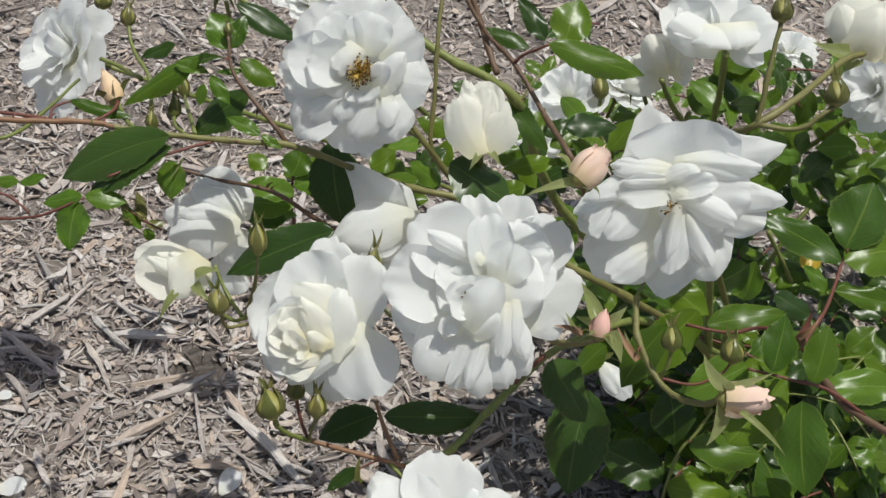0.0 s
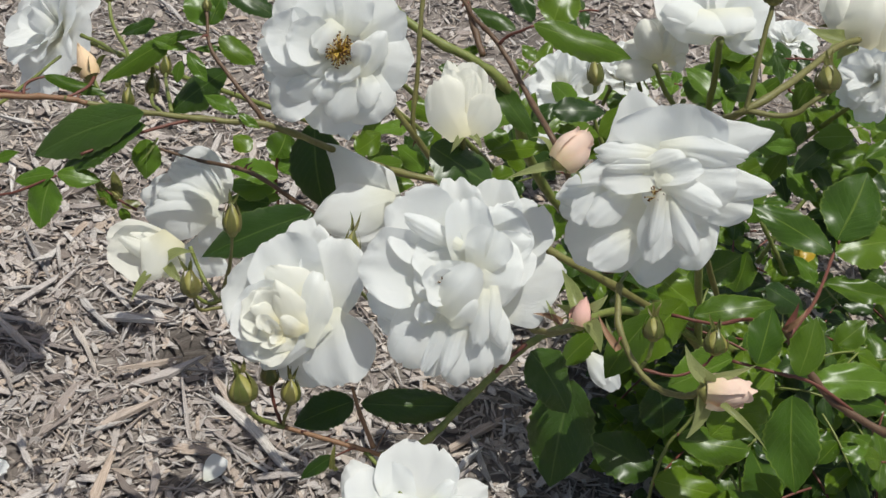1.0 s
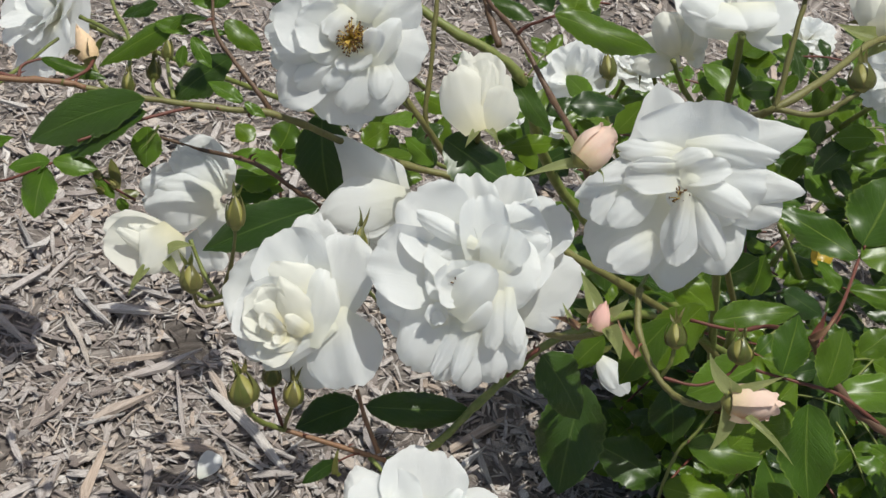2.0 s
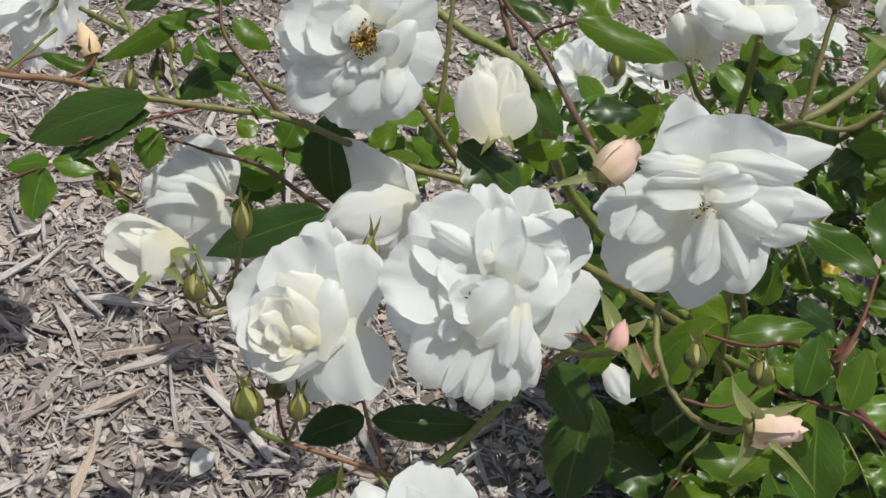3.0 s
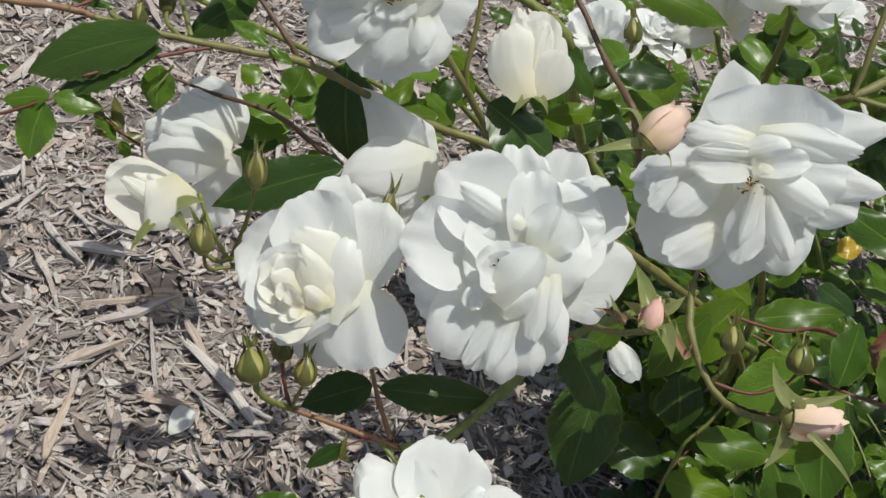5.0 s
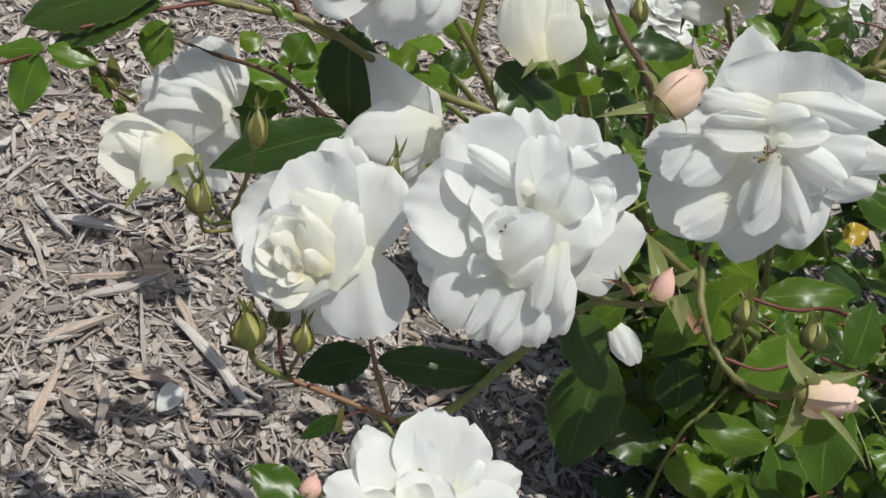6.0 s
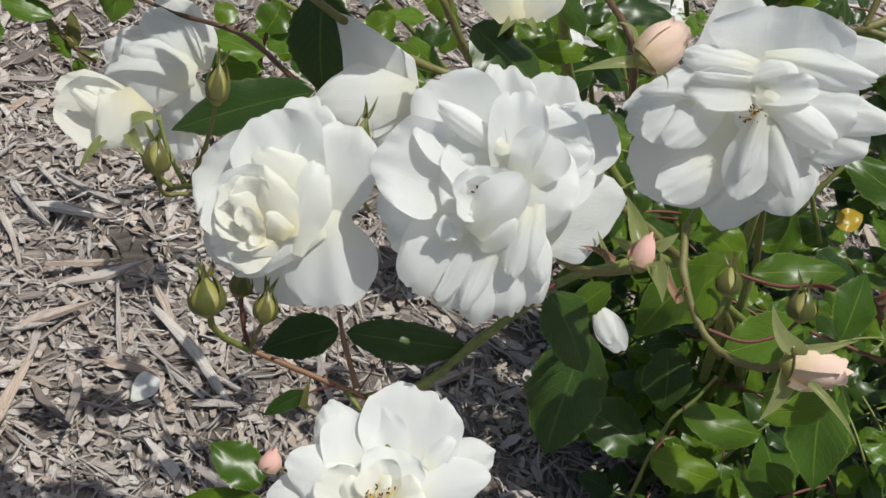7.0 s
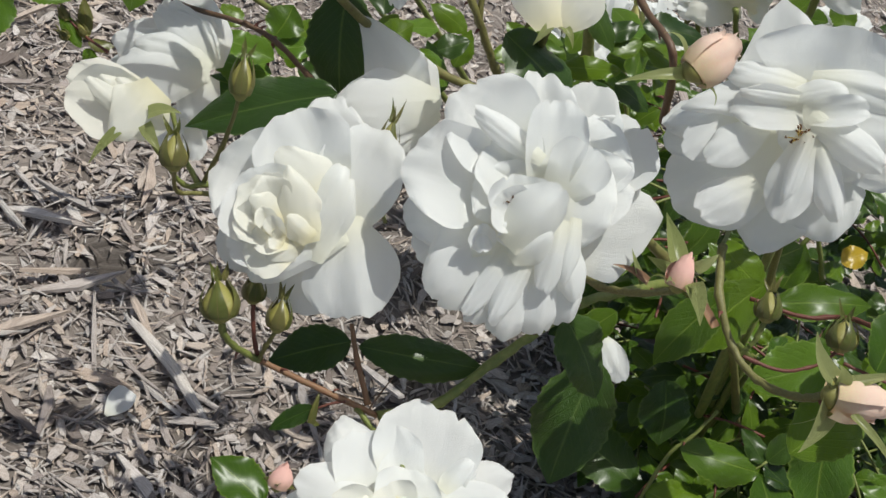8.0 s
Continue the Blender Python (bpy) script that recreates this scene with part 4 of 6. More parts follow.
under_rose = bloom(bush, (0.119, 0.004, 0.280), 0, 0, 0, "white rose half hidden under leaves")
rng = random.Random(16)
lay(under_rose, 0.000380, [(60, -84, 58, 20, -20, -20, 0, 0.1), (44, -66, 40, 24, -16, -20, 4)], WHITE, rng)

# buds
bud(bush, (0.075, -0.171, 0.589), (0.086, -0.157, 0.603), 0.0094, "blush", "pink-flushed rosebud about to open", 0.3, 2)
bud(bush, (0.105, -0.212, 0.517), (0.105, -0.202, 0.528), 0.0065, "pink", "small pink rosebud with long sepals", 0.3)
bud(bush, (0.175, -0.236, 0.516), (0.199, -0.231, 0.518), 0.0098, "blush", "pale pink rosebud with long reflexed sepals", 0.5, 2)
bud(bush, (-0.213, -0.127, 0.542), (-0.225, -0.116, 0.555), 0.0070, "cream", "apricot-cream rosebud with green sepals", 0.1)
bud(bush, (-0.067, -0.260, 0.445), (-0.075, -0.249, 0.458), 0.0081, "green", "closed green rosebud tinged with red")
bud(bush, (-0.060, -0.238, 0.439), (-0.063, -0.230, 0.448), 0.0050, "green", "closed green rosebud tinged with red")
bud(bush, (-0.045, -0.245, 0.436), (-0.048, -0.235, 0.447), 0.0053, "green", "closed green rosebud tinged with red")
bud(bush, (-0.109, -0.229, 0.487), (-0.115, -0.219, 0.498), 0.0058, "green", "closed green rosebud tinged with red")
bud(bush, (-0.095, -0.202, 0.515), (-0.100, -0.190, 0.529), 0.0049, "green", "closed green rosebud tinged with red")
bud(bush, (-0.031, -0.181, 0.497), (-0.034, -0.169, 0.511), 0.0047, "green", "closed green rosebud tinged with red")
bud(bush, (0.145, -0.207, 0.516), (0.142, -0.198, 0.526), 0.0053, "green", "closed green rosebud tinged with red")
bud(bush, (0.179, -0.204, 0.514), (0.176, -0.195, 0.525), 0.0062, "green", "closed green rosebud tinged with red")
bud(bush, (0.210, -0.075, 0.608), (0.206, -0.065, 0.620), 0.0068, "green", "closed green rosebud tinged with red")
bud(bush, (0.169, -0.051, 0.641), (0.167, -0.042, 0.652), 0.0058, "green", "closed green rosebud tinged with red")
bud(bush, (0.075, 0.280, 0.347), (0.068, 0.295, 0.365), 0.0075, "green", "closed green rosebud tinged with red")
bud(bush, (-0.186, -0.102, 0.520), (-0.189, -0.092, 0.531), 0.0040, "green", "closed green rosebud tinged with red")
bud(bush, (-0.251, -0.023, 0.528), (-0.254, -0.013, 0.539), 0.0047, "green", "closed green rosebud tinged with red")
bud(bush, (-0.206, -0.038, 0.489), (-0.210, -0.028, 0.500), 0.0036, "green", "closed green rosebud tinged with red")
bud(bush, (-0.191, -0.125, 0.525), (-0.194, -0.117, 0.535), 0.0035, "green", "closed green rosebud tinged with red")
bud(bush, (-0.151, -0.093, 0.584), (-0.153, -0.089, 0.590), 0.0024, "green", "closed green rosebud tinged with red")
bud(bush, (-0.278, -0.003, 0.524), (-0.282, 0.004, 0.532), 0.0056, "green", "closed green rosebud tinged with red")
bud(bush, (-0.016, -0.307, 0.415), (-0.016, -0.300, 0.423), 0.0053, "pink", "small pink rosebud beside open rose", 0.2)
bud(bush, (-0.188, -0.155, 0.475), (-0.194, -0.153, 0.479), 0.0021, "green", "closed green rosebud tinged with red")
bud(bush, (-0.195, -0.159, 0.473), (-0.201, -0.158, 0.474), 0.0021, "green", "closed green rosebud tinged with red")
bud(bush, (-0.199, -0.154, 0.479), (-0.205, -0.150, 0.484), 0.0021, "green", "closed green rosebud tinged with red")
lance(bush, (0.175, -0.233, 0.520), (0.160, -0.223, 0.533), 0.0109, PALE, 1283)
lance(bush, (0.176, -0.237, 0.515), (0.171, -0.254, 0.497), 0.0109, PALE, 1283)
lance(bush, (0.176, -0.236, 0.524), (0.197, -0.226, 0.533), 0.0065, PALE, 1292)
lance(bush, (0.184, -0.242, 0.516), (0.212, -0.252, 0.501), 0.0049, PALE, 1310)
lance(bush, (0.101, -0.205, 0.525), (0.089, -0.195, 0.538), 0.0113, PALE, 1056)
lance(bush, (0.109, -0.213, 0.523), (0.119, -0.222, 0.511), 0.0112, PALE, 1076)
lance(bush, (0.109, -0.205, 0.524), (0.116, -0.198, 0.531), 0.0068, PALE, 1080)
lance(bush, (0.101, -0.201, 0.515), (0.090, -0.200, 0.517), 0.0069, PALE, 1050)
lance(bush, (0.076, -0.168, 0.586), (0.049, -0.179, 0.577), 0.0074, PALE, 1024)
lance(bush, (0.080, -0.169, 0.584), (0.068, -0.167, 0.588), 0.0058, PALE, 1036)
lance(bush, (-0.139, -0.220, 0.486), (-0.145, -0.233, 0.473), 0.0062, PALE, 312)
lance(bush, (-0.130, -0.212, 0.494), (-0.117, -0.207, 0.497), 0.0080, PALE, 345)
lance(bush, (-0.130, -0.215, 0.490), (-0.119, -0.219, 0.483), 0.0080, PALE, 342)
lance(bush, (0.229, 0.018, 0.588), (0.202, 0.018, 0.592), 0.0166, PALE, 1512)
lance(bush, (0.231, 0.017, 0.587), (0.224, 0.009, 0.579), 0.0137, PALE, 1515)
lance(bush, (-0.212, -0.127, 0.541), (-0.221, -0.132, 0.536), 0.0056, PALE, 206)
lance(bush, (0.015, -0.122, 0.556), (0.011, -0.130, 0.548), 0.0054, PALE, 850)
lance(bush, (0.020, -0.120, 0.557), (0.028, -0.125, 0.551), 0.0054, PALE, 866)
lance(bush, (-0.023, -0.123, 0.470), (-0.016, -0.129, 0.463), 0.0068, PALE, 720)
lance(bush, (0.218, -0.166, 0.506), (0.221, -0.156, 0.520), 0.0062, RED, 1437)
lance(bush, (0.217, -0.166, 0.506), (0.226, -0.158, 0.519), 0.0050, RUDDY, 1480)
lance(bush, (0.129, -0.206, 0.500), (0.114, -0.193, 0.511), 0.0056, RUDDY, 1135)
lance(bush, (0.128, -0.205, 0.500), (0.118, -0.194, 0.510), 0.0040, PALE, 1150)
lance(bush, (0.096, -0.199, 0.503), (0.079, -0.198, 0.504), 0.0054, RUDDY, 1010)
lance(bush, (0.094, -0.200, 0.502), (0.084, -0.193, 0.512), 0.0046, PALE, 1040)
lance(bush, (-0.160, -0.152, 0.528), (-0.167, -0.164, 0.517), 0.0020, PALE, 258)
lance(bush, (-0.017, -0.249, 0.389), (-0.019, -0.236, 0.400), 0.0046, SEPAL, 600)
lance(bush, (-0.014, -0.249, 0.389), (-0.022, -0.242, 0.394), 0.0034, SEPAL, 590)

# canes and stalks
cane(bush, [(0.005, -0.236, 0.397), (0.007, -0.229, 0.403), (0.010, -0.221, 0.410)], 0.0005, 0.0003, BROWN, name="twig")
cane(bush, [(-0.006, -0.238, 0.400), (-0.012, -0.240, 0.397), (-0.020, -0.245, 0.392)], 0.0007, 0.0004, RED, name="twig")
cane(bush, [(-0.172, -0.164, 0.478), (-0.187, -0.156, 0.475), (-0.197, -0.154, 0.479)], 0.0008, 0.0006, RED)
cane(bush, [(-0.213, -0.161, 0.549), (-0.186, -0.150, 0.541), (-0.137, -0.139, 0.539), (-0.105, -0.129, 0.537), (-0.087, -0.117, 0.526), (-0.066, -0.083, 0.492), (-0.033, -0.060, 0.468), (0.012, -0.050, 0.457), (0.077, -0.062, 0.433), (0.125, -0.045, 0.399), (0.198, 0.002, 0.319), (0.275, 0.090, 0.149)], 0.0016, 0.0031, OLIVE, 7)
cane(bush, [(-0.275, -0.190, 0.556), (-0.243, -0.171, 0.549), (-0.213, -0.161, 0.549), (-0.201, -0.156, 0.545)], 0.0018, 0.0017, RUDDY, 2)
cane(bush, [(-0.047, -0.035, 0.572), (-0.027, -0.039, 0.564), (0.010, -0.035, 0.548), (0.029, -0.030, 0.528), (0.040, -0.006, 0.478), (0.066, 0.030, 0.405), (0.140, 0.055, 0.320), (0.246, 0.077, 0.245)], 0.0031, 0.0037, GREEN, 4)
cane(bush, [(-0.062, -0.028, 0.582), (-0.054, -0.032, 0.576), (-0.047, -0.035, 0.572)], 0.0025, 0.0031, GREEN)
cane(bush, [(-0.021, -0.052, 0.625), (0.002, -0.063, 0.601), (0.022, -0.067, 0.586), (0.050, -0.093, 0.568), (0.069, -0.129, 0.570), (0.083, -0.095, 0.515)], 0.0013, 0.0019, BROWN, 3)
cane(bush, [(0.022, -0.067, 0.587), (0.026, -0.067, 0.593), (0.041, -0.072, 0.607)], 0.0012, 0.0007, RED, name="leaf_stalk")
cane(bush, [(-0.030, -0.048, 0.616), (-0.026, -0.070, 0.590), (-0.022, -0.084, 0.559), (-0.019, -0.095, 0.532), (-0.008, -0.088, 0.508)], 0.0013, 0.0016, OLIVE, 2)
cane(bush, [(-0.022, 0.009, 0.588), (-0.005, -0.010, 0.564), (0.008, -0.031, 0.553)], 0.0019, 0.0022, BROWN, 2)
cane(bush, [(0.015, -0.117, 0.555), (0.013, -0.099, 0.522), (0.008, -0.086, 0.492)], 0.0017, 0.0019, OLIVE)
cane(bush, [(-0.033, -0.096, 0.547), (-0.020, -0.096, 0.531), (-0.008, -0.087, 0.508), (0.008, -0.081, 0.483)], 0.0018, 0.0021, OLIVE, 2)
cane(bush, [(-0.151, -0.094, 0.583), (-0.144, -0.107, 0.568), (-0.129, -0.115, 0.556), (-0.110, -0.124, 0.544), (-0.101, -0.126, 0.533)], 0.0010, 0.0016, BROWN, 2)
cane(bush, [(-0.123, -0.123, 0.494), (-0.105, -0.127, 0.494), (-0.085, -0.124, 0.480), (-0.065, -0.105, 0.452), (-0.010, -0.100, 0.434)], 0.0014, 0.0015, BROWN, 3)
cane(bush, [(-0.194, -0.183, 0.529), (-0.181, -0.171, 0.532), (-0.162, -0.157, 0.537), (-0.144, -0.141, 0.538)], 0.0008, 0.0011, RED, name="leaf_stalk")
cane(bush, [(-0.181, -0.108, 0.482), (-0.158, -0.107, 0.479), (-0.123, -0.123, 0.494)], 0.0009, 0.0013, BROWN)
cane(bush, [(-0.271, -0.205, 0.494), (-0.245, -0.203, 0.499), (-0.227, -0.201, 0.506), (-0.207, -0.190, 0.515)], 0.0010, 0.0007, RED, name="leaf_stalk")
cane(bush, [(-0.268, -0.192, 0.507), (-0.253, -0.193, 0.505), (-0.240, -0.198, 0.501)], 0.0009, 0.0007, RED, name="leaf_stalk")
cane(bush, [(-0.276, -0.170, 0.548), (-0.246, -0.166, 0.548), (-0.229, -0.164, 0.547)], 0.0011, 0.0011, RED, 1)
cane(bush, [(-0.236, -0.165, 0.548), (-0.238, -0.156, 0.550), (-0.231, -0.148, 0.551)], 0.0009, 0.0007, RED, name="leaf_stalk")
cane(bush, [(-0.211, -0.160, 0.549), (-0.205, -0.146, 0.549), (-0.211, -0.126, 0.542)], 0.0009, 0.0011, RED)
cane(bush, [(-0.213, -0.126, 0.542), (-0.199, -0.141, 0.539), (-0.190, -0.150, 0.542)], 0.0013, 0.0013, GREEN)
cane(bush, [(-0.251, -0.023, 0.528), (-0.240, -0.041, 0.521), (-0.214, -0.075, 0.524), (-0.191, -0.125, 0.525)], 0.0012, 0.0013, GREEN)
cane(bush, [(-0.272, -0.027, 0.497), (-0.253, -0.035, 0.499), (-0.227, -0.060, 0.512)], 0.0014, 0.0014, GREEN)
cane(bush, [(-0.206, -0.038, 0.489), (-0.186, -0.081, 0.513), (-0.158, -0.136, 0.537)], 0.0010, 0.0013, GREEN)
cane(bush, [(-0.186, -0.102, 0.520), (-0.177, -0.121, 0.527), (-0.161, -0.142, 0.539)], 0.0011, 0.0012, GREEN)
cane(bush, [(-0.295, -0.155, 0.508), (-0.274, -0.136, 0.511), (-0.301, -0.009, 0.461)], 0.0012, 0.0012, GREEN)
cane(bush, [(-0.109, -0.229, 0.487), (-0.109, -0.220, 0.466), (-0.102, -0.211, 0.461), (-0.080, -0.180, 0.446)], 0.0010, 0.0011, OLIVE)
cane(bush, [(-0.134, -0.212, 0.491), (-0.124, -0.212, 0.477), (-0.111, -0.207, 0.459), (-0.102, -0.200, 0.458), (-0.073, -0.154, 0.443)], 0.0011, 0.0013, GREEN)
cane(bush, [(-0.095, -0.202, 0.514), (-0.098, -0.200, 0.487), (-0.104, -0.201, 0.457)], 0.0010, 0.0011, OLIVE)
cane(bush, [(-0.132, -0.178, 0.472), (-0.121, -0.187, 0.459), (-0.106, -0.201, 0.457)], 0.0012, 0.0012, GREEN)
cane(bush, [(-0.031, -0.182, 0.497), (-0.033, -0.175, 0.475), (-0.024, -0.153, 0.437)], 0.0011, 0.0011, GREEN)
cane(bush, [(-0.067, -0.260, 0.445), (-0.063, -0.258, 0.432), (-0.056, -0.251, 0.420), (-0.049, -0.246, 0.413)], 0.0016, 0.0016, GREEN, 1)
cane(bush, [(-0.049, -0.246, 0.413), (-0.018, -0.238, 0.401), (0.010, -0.236, 0.397)], 0.0014, 0.0015, RUDDY, 3)
cane(bush, [(-0.060, -0.238, 0.439), (-0.055, -0.243, 0.425), (-0.049, -0.246, 0.413)], 0.0011, 0.0011, RED)
cane(bush, [(-0.045, -0.245, 0.436), (-0.047, -0.248, 0.426), (-0.049, -0.246, 0.413)], 0.0011, 0.0011, OLIVE)
cane(bush, [(-0.018, -0.209, 0.419), (-0.009, -0.221, 0.411), (0.004, -0.234, 0.399)], 0.0010, 0.0015, RUDDY, 1)
cane(bush, [(0.010, -0.236, 0.397), (0.032, -0.223, 0.403), (0.046, -0.204, 0.415), (0.062, -0.182, 0.429), (0.078, -0.162, 0.441), (0.101, -0.134, 0.439), (0.143, -0.067, 0.401), (0.229, 0.038, 0.279)], 0.0023, 0.0026, GREEN, 3)
cane(bush, [(-0.000, -0.237, 0.397), (0.015, -0.249, 0.399), (0.030, -0.273, 0.415)], 0.0014, 0.0012, GREEN)
cane(bush, [(0.062, -0.182, 0.429), (0.068, -0.178, 0.440), (0.078, -0.172, 0.453)], 0.0010, 0.0013, RED, 1)
cane(bush, [(0.105, -0.213, 0.516), (0.094, -0.203, 0.499), (0.081, -0.183, 0.477), (0.069, -0.159, 0.461)], 0.0016, 0.0019, OLIVE)
cane(bush, [(0.122, -0.171, 0.515), (0.126, -0.196, 0.509), (0.138, -0.210, 0.498), (0.151, -0.223, 0.497), (0.165, -0.234, 0.506), (0.175, -0.236, 0.516)], 0.0018, 0.0017, OLIVE, 2)
cane(bush, [(0.145, -0.207, 0.516), (0.145, -0.211, 0.505), (0.142, -0.213, 0.495)], 0.0011, 0.0012, GREEN)
cane(bush, [(0.179, -0.204, 0.514), (0.174, -0.209, 0.506), (0.161, -0.214, 0.499), (0.142, -0.212, 0.496)], 0.0007, 0.0009, RED)
cane(bush, [(0.122, -0.171, 0.515), (0.128, -0.137, 0.507), (0.136, -0.108, 0.507)], 0.0011, 0.0012, GREEN)
cane(bush, [(0.169, -0.084, 0.589), (0.169, -0.073, 0.610), (0.169, -0.051, 0.641)], 0.0017, 0.0013, OLIVE, 1)
cane(bush, [(0.170, -0.084, 0.589), (0.192, -0.085, 0.592), (0.203, -0.081, 0.602), (0.210, -0.076, 0.607)], 0.0017, 0.0013, OLIVE)
cane(bush, [(0.160, -0.073, 0.573), (0.169, -0.084, 0.589), (0.190, -0.061, 0.597), (0.219, -0.004, 0.595), (0.234, 0.016, 0.592)], 0.0023, 0.0020, OLIVE, 1)
cane(bush, [(0.160, -0.073, 0.573), (0.158, -0.064, 0.538), (0.167, -0.060, 0.481), (0.210, 0.023, 0.341)], 0.0020, 0.0023, OLIVE)
cane(bush, [(0.256, -0.045, 0.483), (0.254, -0.053, 0.475), (0.242, -0.104, 0.480), (0.221, -0.166, 0.504)], 0.0008, 0.0013, RED, name="leaf_stalk")
cane(bush, [(0.218, -0.165, 0.507), (0.231, -0.166, 0.488), (0.257, -0.174, 0.468), (0.291, -0.175, 0.454)], 0.0021, 0.0025, BROWN, 2)
cane(bush, [(0.193, -0.183, 0.490), (0.218, -0.182, 0.488), (0.240, -0.177, 0.482), (0.268, -0.174, 0.465)], 0.0008, 0.0011, RED)
cane(bush, [(0.161, -0.115, 0.450), (0.187, -0.120, 0.456), (0.206, -0.121, 0.467), (0.220, -0.151, 0.491)], 0.0011, 0.0014, RED)
cane(bush, [(0.217, -0.005, 0.263), (0.208, -0.018, 0.243), (0.200, -0.025, 0.229), (0.196, -0.038, 0.199), (0.200, -0.039, 0.137)], 0.0012, 0.0014, GREEN, 2)
cane(back_bush, [(0.119, 0.129, 0.473), (0.134, 0.143, 0.441), (0.166, 0.161, 0.396), (0.228, 0.192, 0.300)], 0.0019, 0.0023, GREEN)
cane(back_bush, [(0.162, 0.135, 0.503), (0.166, 0.145, 0.469), (0.172, 0.172, 0.407)], 0.0026, 0.0026, GREEN)
cane(back_bush, [(0.075, 0.279, 0.347), (0.080, 0.276, 0.312), (0.107, 0.273, 0.259)], 0.0018, 0.0020, GREEN)
cane(back_bush, [(0.299, 0.232, 0.334), (0.275, 0.209, 0.312), (0.254, 0.185, 0.258)], 0.0020, 0.0022, GREEN)
cane(back_bush, [(0.233, 0.112, 0.361), (0.255, 0.122, 0.324), (0.269, 0.129, 0.299)], 0.0018, 0.0020, GREEN)
cane(bush, [(-0.142, 0.015, 0.342), (-0.142, 0.007, 0.378), (-0.140, 0.006, 0.407)], 0.0012, 0.0012, RED)

for x, y, z in ((0.275, 0.09, 0.149), (0.246, 0.077, 0.245), (0.229, 0.038, 0.279), (0.21, 0.023, 0.341), (0.167, -0.06, 0.481)):
    cane(bush, [(0.24 + 0.2 * (x - 0.24), 0.11 + 0.2 * (y - 0.11), -0.01), (0.25, 0.10, 0.06), (x, y, z)], 0.0040, 0.0028, GREEN, 3)
for x, y, z in ((0.15, 0.17, 0.42), (0.05, 0.30, 0.30), (0.26, 0.44, 0.32), (0.29, 0.18, 0.46), (-0.17, 0.16, 0.45), (-0.26, 0.20, 0.43), (-0.37, 0.14, 0.37)):
    cane(back_bush, [(0.10 + 0.2 * x, 0.42, -0.01), (0.08 + 0.4 * x, 0.40, 0.10), (x, y, z)], 0.0036, 0.0022, GREEN, 2)


# leaflets
leaflet(bush, (-0.164, -0.159, 0.550), (-0.226, -0.188, 0.528), 0.0279, DARK, -6)
leaflet(bush, (-0.163, -0.160, 0.542), (-0.212, -0.186, 0.521), 0.0234, DARK, 20)
leaflet(bush, (-0.208, -0.190, 0.516), (-0.231, -0.197, 0.511), 0.0127, YOUNG)
leaflet(bush, (-0.207, -0.189, 0.516), (-0.183, -0.185, 0.517), 0.0127, YOUNG)
leaflet(bush, (-0.210, -0.192, 0.513), (-0.210, -0.212, 0.491), 0.0207, YOUNG, 10)
leaflet(bush, (-0.166, -0.154, 0.527), (-0.163, -0.169, 0.509), 0.0171, YOUNG, 5)
leaflet(bush, (-0.250, -0.186, 0.511), (-0.236, -0.179, 0.517), 0.0068, YOUNG)
leaflet(bush, (-0.251, -0.186, 0.512), (-0.267, -0.188, 0.512), 0.0081, YOUNG)
leaflet(bush, (-0.169, -0.089, 0.561), (-0.215, -0.119, 0.535), 0.0148, LEAF)
leaflet(bush, (-0.186, -0.096, 0.556), (-0.164, -0.095, 0.555), 0.0085, YOUNG)
leaflet(bush, (-0.150, -0.095, 0.574), (-0.166, -0.083, 0.590), 0.0201, YOUNG)
leaflet(bush, (-0.149, -0.095, 0.575), (-0.146, -0.079, 0.591), 0.0125, LEAF)
leaflet(bush, (-0.169, -0.031, 0.566), (-0.125, -0.035, 0.555), 0.0171, DARK)
leaflet(bush, (-0.142, -0.098, 0.570), (-0.117, -0.102, 0.561), 0.0145, LEAF)
leaflet(bush, (-0.154, -0.106, 0.563), (-0.138, -0.101, 0.566), 0.0048, YOUNG)
leaflet(bush, (-0.156, -0.112, 0.564), (-0.141, -0.120, 0.552), 0.0089, YOUNG)
leaflet(bush, (-0.159, -0.116, 0.560), (-0.159, -0.125, 0.550), 0.0069, YOUNG)
leaflet(bush, (-0.134, -0.106, 0.553), (-0.165, -0.129, 0.531), 0.0216, DARK)
leaflet(bush, (-0.118, -0.132, 0.543), (-0.140, -0.129, 0.550), 0.0096, YOUNG)
leaflet(bush, (-0.117, -0.132, 0.543), (-0.103, -0.134, 0.538), 0.0061, YOUNG)
leaflet(bush, (-0.234, -0.144, 0.548), (-0.196, -0.141, 0.545), 0.0089, LEAF)
leaflet(bush, (-0.209, -0.041, 0.531), (-0.232, -0.050, 0.524), 0.0107, DARK)
leaflet(bush, (-0.197, -0.063, 0.535), (-0.170, -0.054, 0.540), 0.0067, DARK)
leaflet(bush, (-0.133, -0.013, 0.399), (-0.173, -0.016, 0.402), 0.0196, YOUNG)
leaflet(bush, (-0.138, -0.005, 0.410), (-0.135, 0.010, 0.426), 0.0239, LEAF)
leaflet(bush, (-0.135, -0.009, 0.404), (-0.112, 0.002, 0.413), 0.0162, YOUNG)
leaflet(bush, (-0.133, -0.011, 0.387), (-0.173, -0.017, 0.386), 0.0207, YOUNG)
leaflet(bush, (-0.140, -0.012, 0.371), (-0.173, -0.016, 0.372), 0.0175, LEAF)
leaflet(bush, (-0.134, 0.024, 0.396), (-0.117, 0.035, 0.406), 0.0176, LEAF)
leaflet(bush, (-0.123, 0.011, 0.380), (-0.102, 0.019, 0.385), 0.0176, DARK)
